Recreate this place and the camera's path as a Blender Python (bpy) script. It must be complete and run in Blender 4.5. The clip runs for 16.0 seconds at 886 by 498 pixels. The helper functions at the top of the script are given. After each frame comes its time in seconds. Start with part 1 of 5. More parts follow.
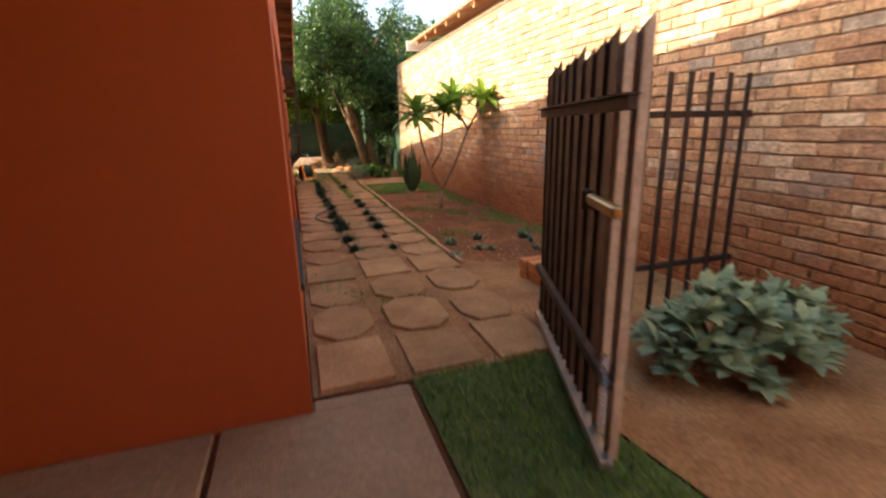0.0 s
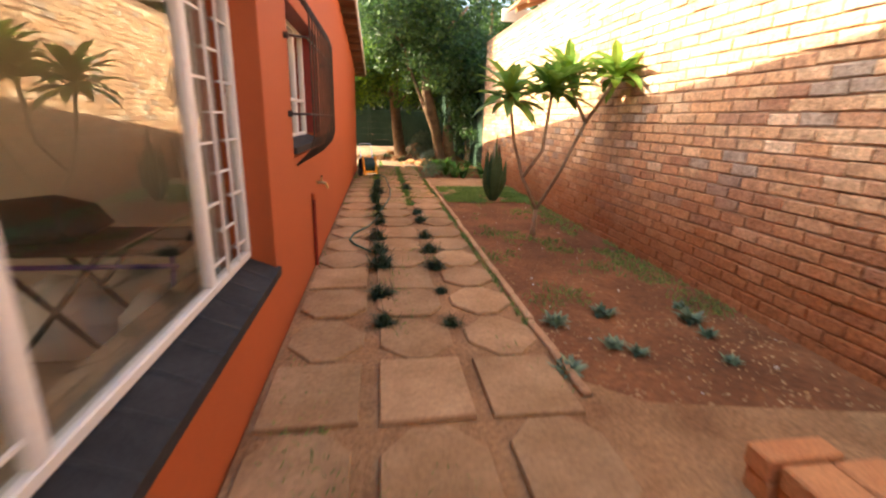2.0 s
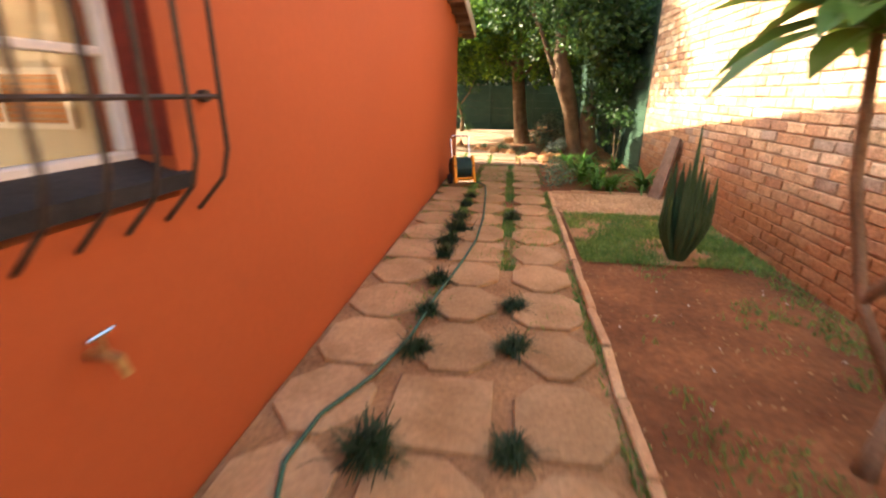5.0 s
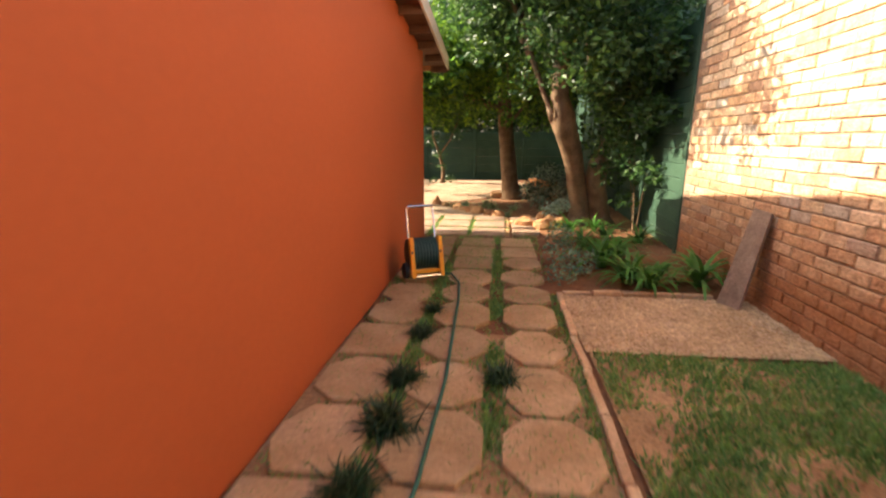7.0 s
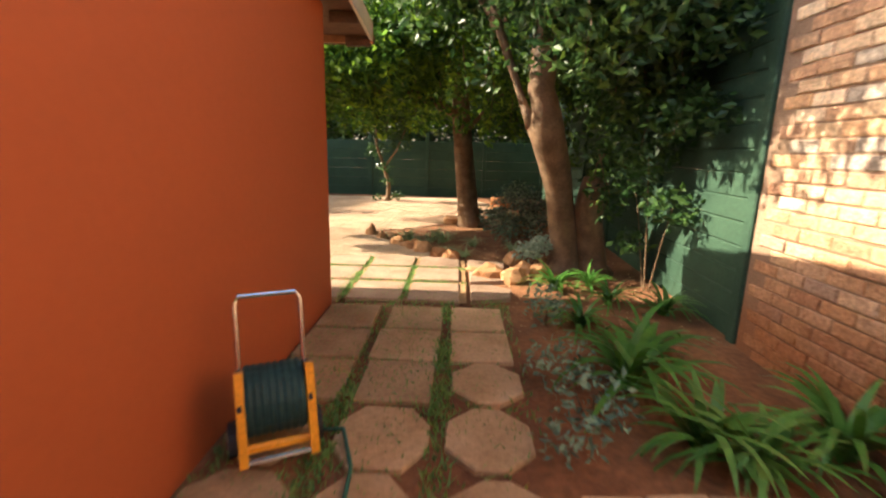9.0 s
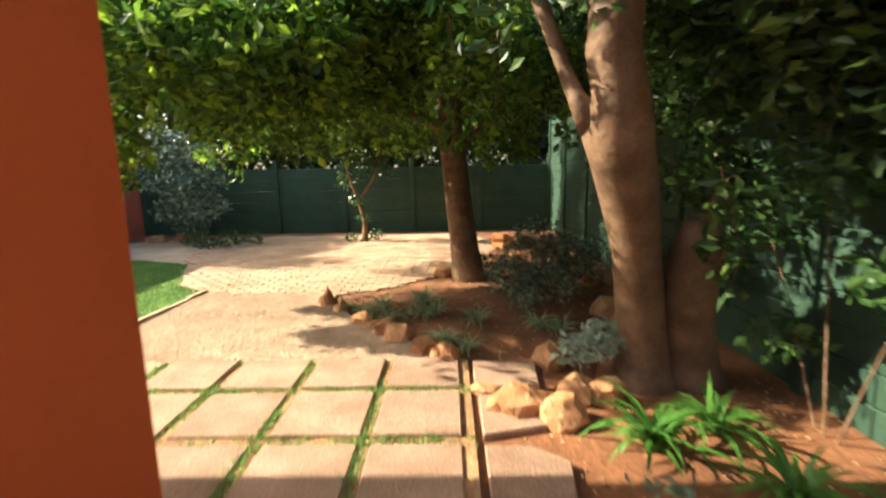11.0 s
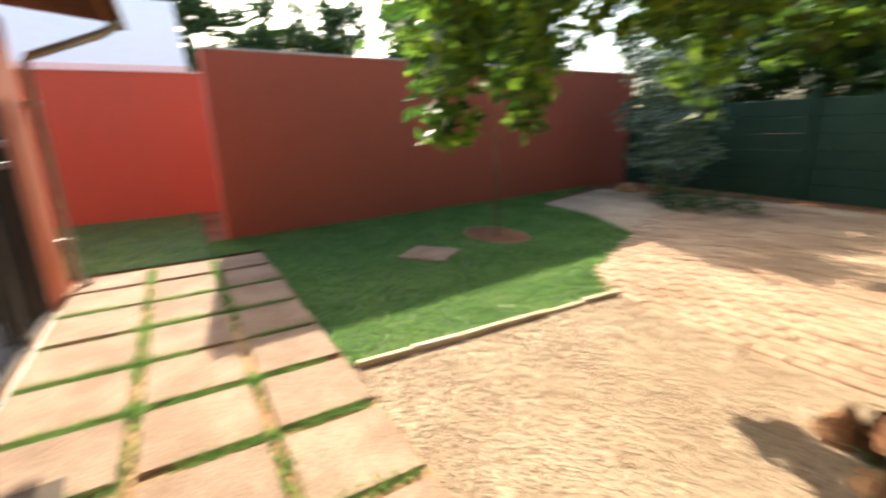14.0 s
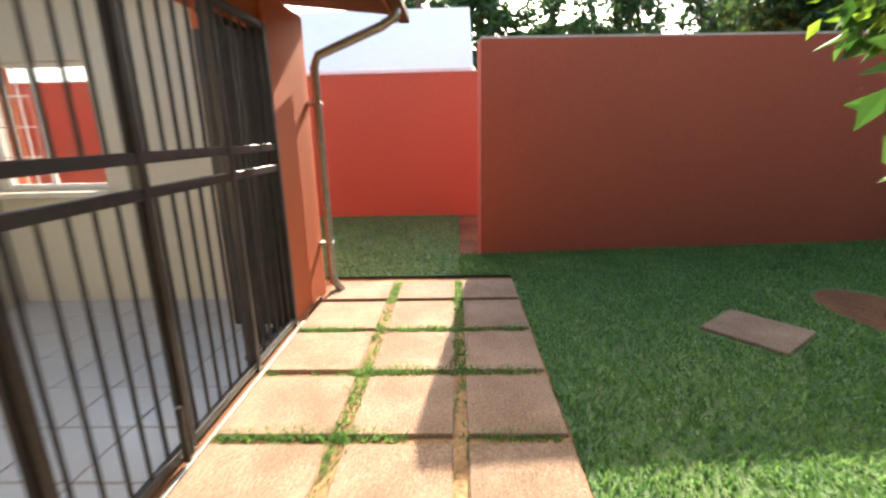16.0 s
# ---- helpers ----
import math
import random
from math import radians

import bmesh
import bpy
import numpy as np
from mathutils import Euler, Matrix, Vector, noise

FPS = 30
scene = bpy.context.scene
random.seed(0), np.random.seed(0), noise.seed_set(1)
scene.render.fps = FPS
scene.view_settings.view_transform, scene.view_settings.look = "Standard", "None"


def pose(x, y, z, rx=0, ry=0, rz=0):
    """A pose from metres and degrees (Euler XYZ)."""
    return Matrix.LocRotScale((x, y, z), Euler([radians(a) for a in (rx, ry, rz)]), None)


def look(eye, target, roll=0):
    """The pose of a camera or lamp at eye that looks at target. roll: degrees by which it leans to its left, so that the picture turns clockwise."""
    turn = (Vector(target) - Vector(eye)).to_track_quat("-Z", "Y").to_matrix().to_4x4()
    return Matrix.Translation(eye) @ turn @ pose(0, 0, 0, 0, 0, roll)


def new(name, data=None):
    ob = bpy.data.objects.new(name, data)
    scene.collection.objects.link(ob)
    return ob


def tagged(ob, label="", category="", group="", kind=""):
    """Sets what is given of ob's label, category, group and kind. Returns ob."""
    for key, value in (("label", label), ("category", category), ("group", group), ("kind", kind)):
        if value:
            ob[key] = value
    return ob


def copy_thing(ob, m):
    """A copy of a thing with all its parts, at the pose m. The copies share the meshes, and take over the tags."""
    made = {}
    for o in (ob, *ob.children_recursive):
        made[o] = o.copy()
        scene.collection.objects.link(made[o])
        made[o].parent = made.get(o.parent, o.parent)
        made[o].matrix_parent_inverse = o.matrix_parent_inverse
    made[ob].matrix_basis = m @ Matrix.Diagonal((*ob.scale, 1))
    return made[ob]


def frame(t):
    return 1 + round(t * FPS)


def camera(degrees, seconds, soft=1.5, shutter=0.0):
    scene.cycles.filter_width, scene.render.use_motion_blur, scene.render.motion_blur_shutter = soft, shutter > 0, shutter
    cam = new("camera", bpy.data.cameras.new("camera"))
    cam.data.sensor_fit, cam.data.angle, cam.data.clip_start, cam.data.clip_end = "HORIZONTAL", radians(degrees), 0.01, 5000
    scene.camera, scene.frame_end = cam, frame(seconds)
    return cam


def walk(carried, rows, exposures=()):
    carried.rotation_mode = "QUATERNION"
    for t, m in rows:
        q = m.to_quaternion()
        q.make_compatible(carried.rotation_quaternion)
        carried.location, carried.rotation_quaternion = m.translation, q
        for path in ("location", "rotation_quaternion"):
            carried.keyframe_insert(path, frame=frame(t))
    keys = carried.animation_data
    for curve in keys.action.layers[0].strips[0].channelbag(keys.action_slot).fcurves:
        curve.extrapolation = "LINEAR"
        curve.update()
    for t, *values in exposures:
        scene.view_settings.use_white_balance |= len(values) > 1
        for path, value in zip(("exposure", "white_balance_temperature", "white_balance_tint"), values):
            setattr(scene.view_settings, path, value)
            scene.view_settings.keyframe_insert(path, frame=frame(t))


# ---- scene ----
cam = camera(88.4, 16.0, soft=2.2, shutter=0.6)
METRES, EYE, TILT, LEAN, TURN = 16.64, 1.3, 0.0, 0.0, -17.6
ROWS = [
    (0.0, 0.0, 0.0, 0.0, -0.34, -15.1, 1.27),
    (0.5, -0.0068, 0.0328, 0.0001, -0.81, -13.22, 1.31),
    (1.0, -0.0069, 0.0693, -0.0014, 1.27, -13.91, 1.42),
    (1.5, -0.0108, 0.1011, -0.0021, 9.39, -14.56, -1.44),
    (2.0, -0.0113, 0.1392, -0.004, 9.88, -15.95, -1.49),
    (2.5, -0.0154, 0.1721, -0.0017, 12.41, -15.7, -2.04),
    (3.0, -0.0167, 0.2047, -0.0027, 21.91, -18.62, 2.37),
    (3.5, -0.0223, 0.2359, -0.0034, 27.93, -20.1, -1.21),
    (4.0, -0.0293, 0.271, -0.0034, 25.5, -18.55, -0.92),
    (4.5, -0.0385, 0.3053, -0.0033, 25.84, -19.24, -0.4),
    (7.0, -0.0908, 0.4768, -0.0006, 24.57, -13.49, 0.01),
    (7.5, -0.1, 0.5091, -0.0011, 18.35, -12.45, -1.03),
    (8.0, -0.1097, 0.5453, -0.0006, 19.7, -12.13, -1.58),
    (10.5, -0.1592, 0.7069, 0.0009, 18.35, -12.47, -0.04),
    (11.0, -0.1705, 0.7401, 0.0019, 18.43, -9.23, 1.12),
    (11.5, -0.1804, 0.7693, 0.0034, 19.7, -7.83, 1.2),
    (12.0, -0.1923, 0.7989, 0.0028, 16.38, -8.32, 0.08),
    (12.5, -0.2066, 0.8245, 0.0026, 25.9, -10.64, 1.4),
    (13.0, -0.2228, 0.8461, 0.0021, 29.59, -9.83, 0.9),
    (13.5, -0.2392, 0.8633, 0.001, 46.06, -9.82, 1.92),
    (14.0, -0.2569, 0.8678, 0.0005, 77.44, -15.22, 1.71),
    (14.5, -0.271, 0.8642, 0.0007, 95.04, -15.3, 0.0),
    (15.0, -0.285, 0.8604, 0.001, 105.94, -12.1, -0.39),
    (15.5, -0.3037, 0.8603, 0.0013, 110.94, -11.82, 0.34),
    (16.0, -0.3299, 0.8565, 0.0024, 109.27, -14.5, 1.33),
]
walk(cam, [(t, pose(0, 0, EYE, TILT, LEAN, TURN) @ pose(METRES * x, METRES * y, METRES * z, 90 + pitch, roll, yaw)) for t, x, y, z, yaw, pitch, roll in ROWS],
     [(0.0, 1.85, 7500, 9), (1.0, 2.15, 7500, 9), (2.0, 2.42, 7500, 9), (3.0, 2.28, 7450, 9), (4.5, 2.6, 7300, 8), (8.0, 2.1, 7000, 8), (10.5, 2.15, 6900, 8), (11.3, 1.95, 6800, 8), (12.5, 1.70, 6700, 8), (13.3, 1.66, 6700, 8), (14.0, 1.8, 6500, 6), (16.0, 2.0, 6500, 6)])

# ---- sky, sun ----
K = 0.8667          # one survey unit in metres: every length below is in survey units
EL, AZ = 33.0, 0.13  # the sun stands over -x, a little towards +y
world = bpy.data.worlds.new("sky")
scene.world = world
world.use_nodes = True
_n = world.node_tree.nodes
_sky = _n.new("ShaderNodeTexSky")
_sky.sky_type = "NISHITA"
_sky.sun_disc = False
_sky.sun_elevation = radians(EL)
_sky.sun_rotation = math.atan2(-1.0, AZ)
_sky.air_density, _sky.dust_density = 1.0, 3.0
world.node_tree.links.new(_sky.outputs[0], _n["Background"].inputs[0])
_n["Background"].inputs[1].default_value = 0.15
_sun = bpy.data.lights.new("sun", "SUN")
_sun.energy, _sun.angle, _sun.color = 4.2, radians(0.6), (1.0, 0.89, 0.74)
_h = math.hypot(1, AZ)
new("sun", _sun).matrix_world = look((-20, 20 * AZ, 20 * _h * math.tan(radians(EL))), (0, 0, 0))
rng = np.random.default_rng(7)


# ---- materials ----
def mat(name, c1, c2, s1=2.0, s2=45.0, rough=0.8, bump=0.25, bs=70.0, metal=0.0, var="", tints=(), leaf=0.0, spec=0.35, lo=0.35, hi=0.65, dirt=None, fine_amp=0.18):
    m = bpy.data.materials.new(name)
    m.use_nodes = True
    t = m.node_tree
    b = t.nodes["Principled BSDF"]

    def node(kind, **kw):
        n = t.nodes.new(kind)
        for k, v in kw.items():
            n.inputs[k].default_value = v
        return n

    pos = t.nodes.new("ShaderNodeNewGeometry")
    n1 = node("ShaderNodeTexNoise", Scale=s1, Detail=6.0, Roughness=0.6)
    n2 = node("ShaderNodeTexNoise", Scale=s2, Detail=3.0)
    t.links.new(pos.outputs["Position"], n1.inputs["Vector"])
    t.links.new(pos.outputs["Position"], n2.inputs["Vector"])
    ramp = t.nodes.new("ShaderNodeValToRGB")
    ramp.color_ramp.elements[0].position, ramp.color_ramp.elements[1].position = lo, hi
    ramp.color_ramp.elements[0].color, ramp.color_ramp.elements[1].color = (*c1, 1), (*c2, 1)
    t.links.new(n1.outputs[0], ramp.inputs[0])
    col = ramp.outputs[0]
    if var:
        if var == "object":
            rnd = t.nodes.new("ShaderNodeObjectInfo").outputs["Random"]
        else:
            rnd = pos.outputs["Random Per Island"]
        if tints:
            r2 = t.nodes.new("ShaderNodeValToRGB")
            r2.color_ramp.interpolation = "CONSTANT" if len(tints) > 3 else "LINEAR"
            for i, c in enumerate(tints):
                e = r2.color_ramp.elements[i] if i < 2 else r2.color_ramp.elements.new(0.99)
                e.position = i / len(tints) if len(tints) > 3 else i / (len(tints) - 1)
                e.color = (*c, 1)
            mx = t.nodes.new("ShaderNodeMix")
            mx.data_type, mx.blend_type = "RGBA", "MULTIPLY"
            mx.inputs[0].default_value = 1.0
            t.links.new(rnd, r2.inputs[0])
            t.links.new(col, mx.inputs[6])
            t.links.new(r2.outputs[0], mx.inputs[7])
            col = mx.outputs[2]
    if dirt:  # red soil splashed up a wall's foot, with an uneven upper limit
        dc, top, soft = dirt
        sep = t.nodes.new("ShaderNodeSeparateXYZ")
        t.links.new(pos.outputs["Position"], sep.inputs[0])
        nz = node("ShaderNodeTexNoise", Scale=1.3, Detail=5.0)
        t.links.new(pos.outputs["Position"], nz.inputs["Vector"])
        ad = t.nodes.new("ShaderNodeMath")
        ad.operation = "MULTIPLY_ADD"
        ad.inputs[1].default_value = -0.7
        t.links.new(nz.outputs[0], ad.inputs[0])
        t.links.new(sep.outputs[2], ad.inputs[2])
        mr = t.nodes.new("ShaderNodeMapRange")
        mr.inputs["From Min"].default_value, mr.inputs["From Max"].default_value = top - 0.35 - soft, top - 0.35
        mr.inputs["To Min"].default_value, mr.inputs["To Max"].default_value = 0.9, 0.0
        t.links.new(ad.outputs[0], mr.inputs["Value"])
        mx = t.nodes.new("ShaderNodeMix")
        mx.data_type = "RGBA"
        t.links.new(mr.outputs[0], mx.inputs[0])
        t.links.new(col, mx.inputs[6])
        mx.inputs[7].default_value = (*dc, 1)
        col = mx.outputs[2]
    fine = t.nodes.new("ShaderNodeMapRange")
    fine.inputs["From Min"].default_value, fine.inputs["From Max"].default_value = 0.3, 0.7
    fine.inputs["To Min"].default_value, fine.inputs["To Max"].default_value = 1 - fine_amp, 1 + fine_amp * 0.8
    t.links.new(n2.outputs[0], fine.inputs["Value"])
    mul = t.nodes.new("ShaderNodeMix")
    mul.data_type, mul.blend_type = "RGBA", "MULTIPLY"
    mul.inputs[0].default_value = 1.0
    t.links.new(col, mul.inputs[6])
    t.links.new(fine.outputs[0], mul.inputs[7])
    col = mul.outputs[2]
    t.links.new(col, b.inputs["Base Color"])
    b.inputs["Roughness"].default_value = rough
    b.inputs["Metallic"].default_value = metal
    b.inputs["Specular IOR Level"].default_value = spec
    if bump:
        n3 = node("ShaderNodeTexNoise", Scale=bs, Detail=4.0)
        t.links.new(pos.outputs["Position"], n3.inputs["Vector"])
        bp = node("ShaderNodeBump", Strength=bump, Distance=0.02)
        t.links.new(n3.outputs[0], bp.inputs["Height"])
        t.links.new(bp.outputs[0], b.inputs["Normal"])
    if leaf:
        tr = t.nodes.new("ShaderNodeBsdfTranslucent")
        t.links.new(col, tr.inputs[0])
        ms = t.nodes.new("ShaderNodeMixShader")
        ms.inputs[0].default_value = leaf
        t.links.new(b.outputs[0], ms.inputs[1])
        t.links.new(tr.outputs[0], ms.inputs[2])
        t.links.new(ms.outputs[0], t.nodes["Material Output"].inputs[0])
    return m


def glass_mat(name, tint, floor=0.05, edge=0.5):
    """Clear glass whose gloss grows towards grazing views, alike on both faces of a pane."""
    m = bpy.data.materials.new(name)
    m.use_nodes = True
    t = m.node_tree
    t.nodes.remove(t.nodes["Principled BSDF"])
    tr, gl, lw, pw, ml, ms = (t.nodes.new(k) for k in ("ShaderNodeBsdfTransparent", "ShaderNodeBsdfGlossy", "ShaderNodeLayerWeight", "ShaderNodeMath", "ShaderNodeMath", "ShaderNodeMixShader"))
    tr.inputs[0].default_value = (*tint, 1)
    gl.inputs["Roughness"].default_value = 0.01
    lw.inputs[0].default_value = 0.5
    pw.operation, ml.operation = "POWER", "MULTIPLY_ADD"
    pw.inputs[1].default_value = 2.5
    ml.inputs[1].default_value, ml.inputs[2].default_value = edge, floor
    t.links.new(lw.outputs["Facing"], pw.inputs[0])
    t.links.new(pw.outputs[0], ml.inputs[0])
    t.links.new(ml.outputs[0], ms.inputs[0])
    t.links.new(tr.outputs[0], ms.inputs[1])
    t.links.new(gl.outputs[0], ms.inputs[2])
    t.links.new(ms.outputs[0], t.nodes["Material Output"].inputs[0])
    return m


ORANGE = mat("orange_plaster", (0.415, 0.096, 0.030), (0.465, 0.110, 0.036), 0.6, 25, 0.75, 0.05, 160, lo=0.2, hi=0.8, fine_amp=0.03)
RED = mat("red_plaster", (0.45, 0.108, 0.060), (0.50, 0.122, 0.068), 0.8, 22, 0.85, 0.08, 130, lo=0.2, hi=0.8, fine_amp=0.05)
MAROON = mat("maroon_paint", (0.20, 0.025, 0.015), (0.24, 0.03, 0.02), 3, 40, 0.5, 0.05)
CREAM = mat("cream_plaster", (0.54, 0.50, 0.40), (0.59, 0.55, 0.45), 1, 30, 0.8, 0.03, lo=0.2, hi=0.8, fine_amp=0.03)
BRICK_TINTS = ((0.98, 0.80, 0.62), (1.04, 0.76, 0.55), (0.86, 0.64, 0.50), (1.16, 0.98, 0.80), (0.98, 0.72, 0.54), (0.72, 0.50, 0.40), (1.32, 1.20, 1.04), (1.04, 0.82, 0.62), (0.70, 0.68, 0.68), (1.10, 0.80, 0.56), (1.22, 1.02, 0.80), (0.92, 0.66, 0.50))
_bk = dict(s1=9, s2=42, rough=0.9, bump=0.7, bs=55, fine_amp=0.3, tints=BRICK_TINTS, dirt=((0.33, 0.112, 0.036), 1.12, 0.85))
BRICK_O = mat("clay_brick", (0.48, 0.38, 0.29), (0.70, 0.58, 0.45), var="object", **_bk)
BRICK_I = mat("clay_brick_far", (0.48, 0.38, 0.29), (0.70, 0.58, 0.45), var="island", **_bk)
MORTAR = mat("mortar", (0.24, 0.15, 0.095), (0.33, 0.22, 0.15), 4, 60, 0.95, 0.4, dirt=((0.26, 0.10, 0.04), 0.75, 0.6))
SOIL = mat("red_soil", (0.125, 0.048, 0.019), (0.26, 0.112, 0.046), 1.3, 24, 0.95, 0.6, 30, fine_amp=0.24)
STRAW_PALE = mat("dry_straw_soil", (0.42, 0.26, 0.145), (0.60, 0.41, 0.25), 2.6, 45, 0.95, 0.9, 50, fine_amp=0.3)
STRAW = mat("straw_soil", (0.24, 0.125, 0.056), (0.42, 0.25, 0.12), 2.2, 40, 0.95, 0.7, 45, fine_amp=0.28)
PAVER = mat("concrete_paver", (0.35, 0.215, 0.105), (0.53, 0.355, 0.20), 2.2, 40, 0.9, 0.3, 60, fine_amp=0.16, var="object", tints=((0.78, 0.76, 0.72), (1.1, 1.07, 1.03)))
PAVER_P = mat("sandy_concrete_paver", (0.27, 0.17, 0.11), (0.39, 0.265, 0.185), 3.2, 70, 0.92, 0.5, 110, fine_amp=0.28, var="object", tints=((0.88, 0.86, 0.84), (1.08, 1.06, 1.04)))
SLAB = mat("concrete_slab", (0.33, 0.235, 0.155), (0.43, 0.32, 0.22), 1.8, 50, 0.9, 0.3, 90)
GRAVEL = mat("tan_gravel", (0.375, 0.262, 0.168), (0.515, 0.388, 0.26), 2.0, 70, 0.95, 0.5, 80, fine_amp=0.22)
CHIP = mat("gravel_chip", (0.385, 0.275, 0.185), (0.53, 0.40, 0.28), 3, 60, 0.9, 0.2, var="island", tints=((0.62, 0.57, 0.52), (0.95, 0.92, 0.88), (1.1, 1.06, 1.02)))
PAVEBRICK = mat("paving_brick", (0.40, 0.255, 0.165), (0.54, 0.38, 0.26), 2, 50, 0.93, 0.5, var="object", tints=((0.86, 0.82, 0.78), (1.06, 1.03, 1.0)))
PAVEBRICK_I = mat("paving_brick_far", (0.40, 0.255, 0.165), (0.54, 0.38, 0.26), 2, 50, 0.93, 0.5, var="island", tints=((0.86, 0.82, 0.78), (1.06, 1.03, 1.0)))
EDGE = mat("edging_brick", (0.44, 0.25, 0.13), (0.60, 0.40, 0.24), 3, 50, 0.9, 0.4, var="object", tints=((0.82, 0.78, 0.74), (1.1, 1.1, 1.05)))
EDGE_PALE = mat("pale_edging", (0.56, 0.44, 0.29), (0.68, 0.56, 0.40), 3, 50, 0.9, 0.3, var="object", tints=((0.88, 0.86, 0.84), (1.05, 1.05, 1.03)))
TAN_STEEL = mat("tan_steel", (0.42, 0.36, 0.29), (0.54, 0.48, 0.40), 6, 50, 0.6, 0.15, 80)
LOOSE = mat("orange_brick", (0.52, 0.22, 0.09), (0.62, 0.30, 0.13), 4, 70, 0.9, 0.4)
TURF = mat("turf_soil", (0.09, 0.16, 0.06), (0.16, 0.20, 0.085), 2.5, 60, 0.95, 0.8, 80)
GRASS = mat("grass_blade", (0.135, 0.28, 0.085), (0.225, 0.385, 0.135), 2, 20, 0.6, 0, var="island", tints=((0.6, 0.7, 0.6), (1.0, 1.0, 0.9), (1.5, 1.3, 0.9)), leaf=0.4)
DRY = mat("dry_straw", (0.46, 0.30, 0.165), (0.64, 0.45, 0.27), 2, 20, 0.8, 0, var="island", tints=((0.6, 0.55, 0.5), (1.1, 1.1, 1.0)))
MONDO = mat("dark_grass", (0.018, 0.045, 0.018), (0.03, 0.07, 0.025), 3, 20, 0.5, 0, var="island", tints=((0.6, 0.7, 0.6), (1.3, 1.3, 1.2)), leaf=0.15)
STRAP = mat("strap_leaf", (0.06, 0.17, 0.03), (0.10, 0.25, 0.05), 3, 20, 0.4, 0, var="object", tints=((0.65, 0.75, 0.7), (1.2, 1.15, 1.0)), leaf=0.3)
SPIDER = mat("variegated_leaf", (0.22, 0.30, 0.14), (0.44, 0.50, 0.32), 6, 30, 0.5, 0, var="island", tints=((0.5, 0.65, 0.5), (1.1, 1.1, 1.0)), leaf=0.25)
SUCC = mat("blue_green_leaf", (0.13, 0.22, 0.16), (0.22, 0.32, 0.22), 5, 20, 0.5, 0, var="island", tints=((0.55, 0.65, 0.65), (1.25, 1.2, 1.0)), leaf=0.12)
PALE_SUCC = mat("pale_succulent_leaf", (0.22, 0.33, 0.22), (0.33, 0.43, 0.29), 5, 20, 0.5, 0, var="object", tints=((0.6, 0.7, 0.68), (1.25, 1.2, 1.0)), leaf=0.12)
# the palest random leaf tint paints in white highlights
BUSH = mat("glossy_bush_leaf", (0.07, 0.115, 0.065), (0.14, 0.19, 0.12), 3, 20, 0.28, 0, var="island", tints=((0.3, 0.36, 0.34), (0.9, 0.95, 0.9), (2.9, 2.7, 2.6)), leaf=0.15, spec=0.6)
SILVER = mat("silver_leaf", (0.30, 0.38, 0.30), (0.42, 0.50, 0.40), 5, 20, 0.5, 0, var="island", tints=((0.5, 0.6, 0.55), (1.1, 1.1, 1.05)), leaf=0.2)
# the strongest yellow-green tint puts sunlit, backlit leaves into the colour
LEAF_A = mat("tree_leaf", (0.062, 0.14, 0.026), (0.11, 0.205, 0.042), 1.2, 9, 0.42, 0, var="island", tints=((0.4, 0.5, 0.45), (1.0, 1.05, 0.9), (2.9, 2.3, 1.0)), leaf=0.6)
# darker version of the leaf green, with the crowns' shade put into it
LEAF_C = mat("shaded_tree_leaf", (0.034, 0.085, 0.027), (0.065, 0.125, 0.036), 1.2, 9, 0.4, 0, var="island", tints=((0.35, 0.45, 0.45), (0.9, 0.95, 0.95), (2.0, 1.7, 1.0)), leaf=0.4)
LEAF_B = mat("dark_tree_leaf", (0.028, 0.075, 0.022), (0.06, 0.12, 0.035), 1.5, 9, 0.35, 0, var="island", tints=((0.45, 0.55, 0.5), (1.0, 1.0, 0.95), (1.5, 1.4, 1.0)), leaf=0.28)
LEAF_P = mat("frangipani_leaf", (0.15, 0.28, 0.06), (0.24, 0.38, 0.09), 3, 9, 0.35, 0, var="object", tints=((0.6, 0.75, 0.7), (1.3, 1.2, 0.9)), leaf=0.42)
BARK = mat("brown_bark", (0.13, 0.075, 0.04), (0.24, 0.15, 0.085), 7, 50, 0.95, 0.9, 25)
BARK_B = mat("pale_bark", (0.10, 0.060, 0.034), (0.22, 0.138, 0.08), 5, 50, 0.6, 0.4, 18)
STEM = mat("grey_brown_stem", (0.26, 0.17, 0.10), (0.36, 0.25, 0.16), 8, 60, 0.8, 0.4, 60)
CACTUS = mat("cactus_skin", (0.035, 0.075, 0.025), (0.06, 0.11, 0.04), 5, 60, 0.6, 0.5, 90)
ROCK = mat("sandstone_rock", (0.34, 0.17, 0.075), (0.55, 0.33, 0.17), 5, 60, 0.92, 0.8, 30, var="object", tints=((0.65, 0.55, 0.5), (1.15, 1.1, 1.05)))
GREEN = mat("green_painted_concrete", (0.016, 0.047, 0.028), (0.031, 0.072, 0.042), 1.4, 30, 0.7, 0.25, 60)
STEEL = mat("dark_brown_steel", (0.045, 0.032, 0.026), (0.075, 0.055, 0.042), 8, 60, 0.55, 0.15, 80, metal=0.3)
GATE = mat("charcoal_steel", (0.035, 0.030, 0.028), (0.05, 0.045, 0.042), 8, 60, 0.45, 0.08, 80, metal=0.3)
POLE = mat("weathered_timber", (0.33, 0.22, 0.12), (0.46, 0.33, 0.20), 9, 60, 0.85, 0.5, 40)
BOARD = mat("grey_wood_board", (0.20, 0.125, 0.085), (0.32, 0.22, 0.155), 6, 60, 0.9, 0.6, 50)
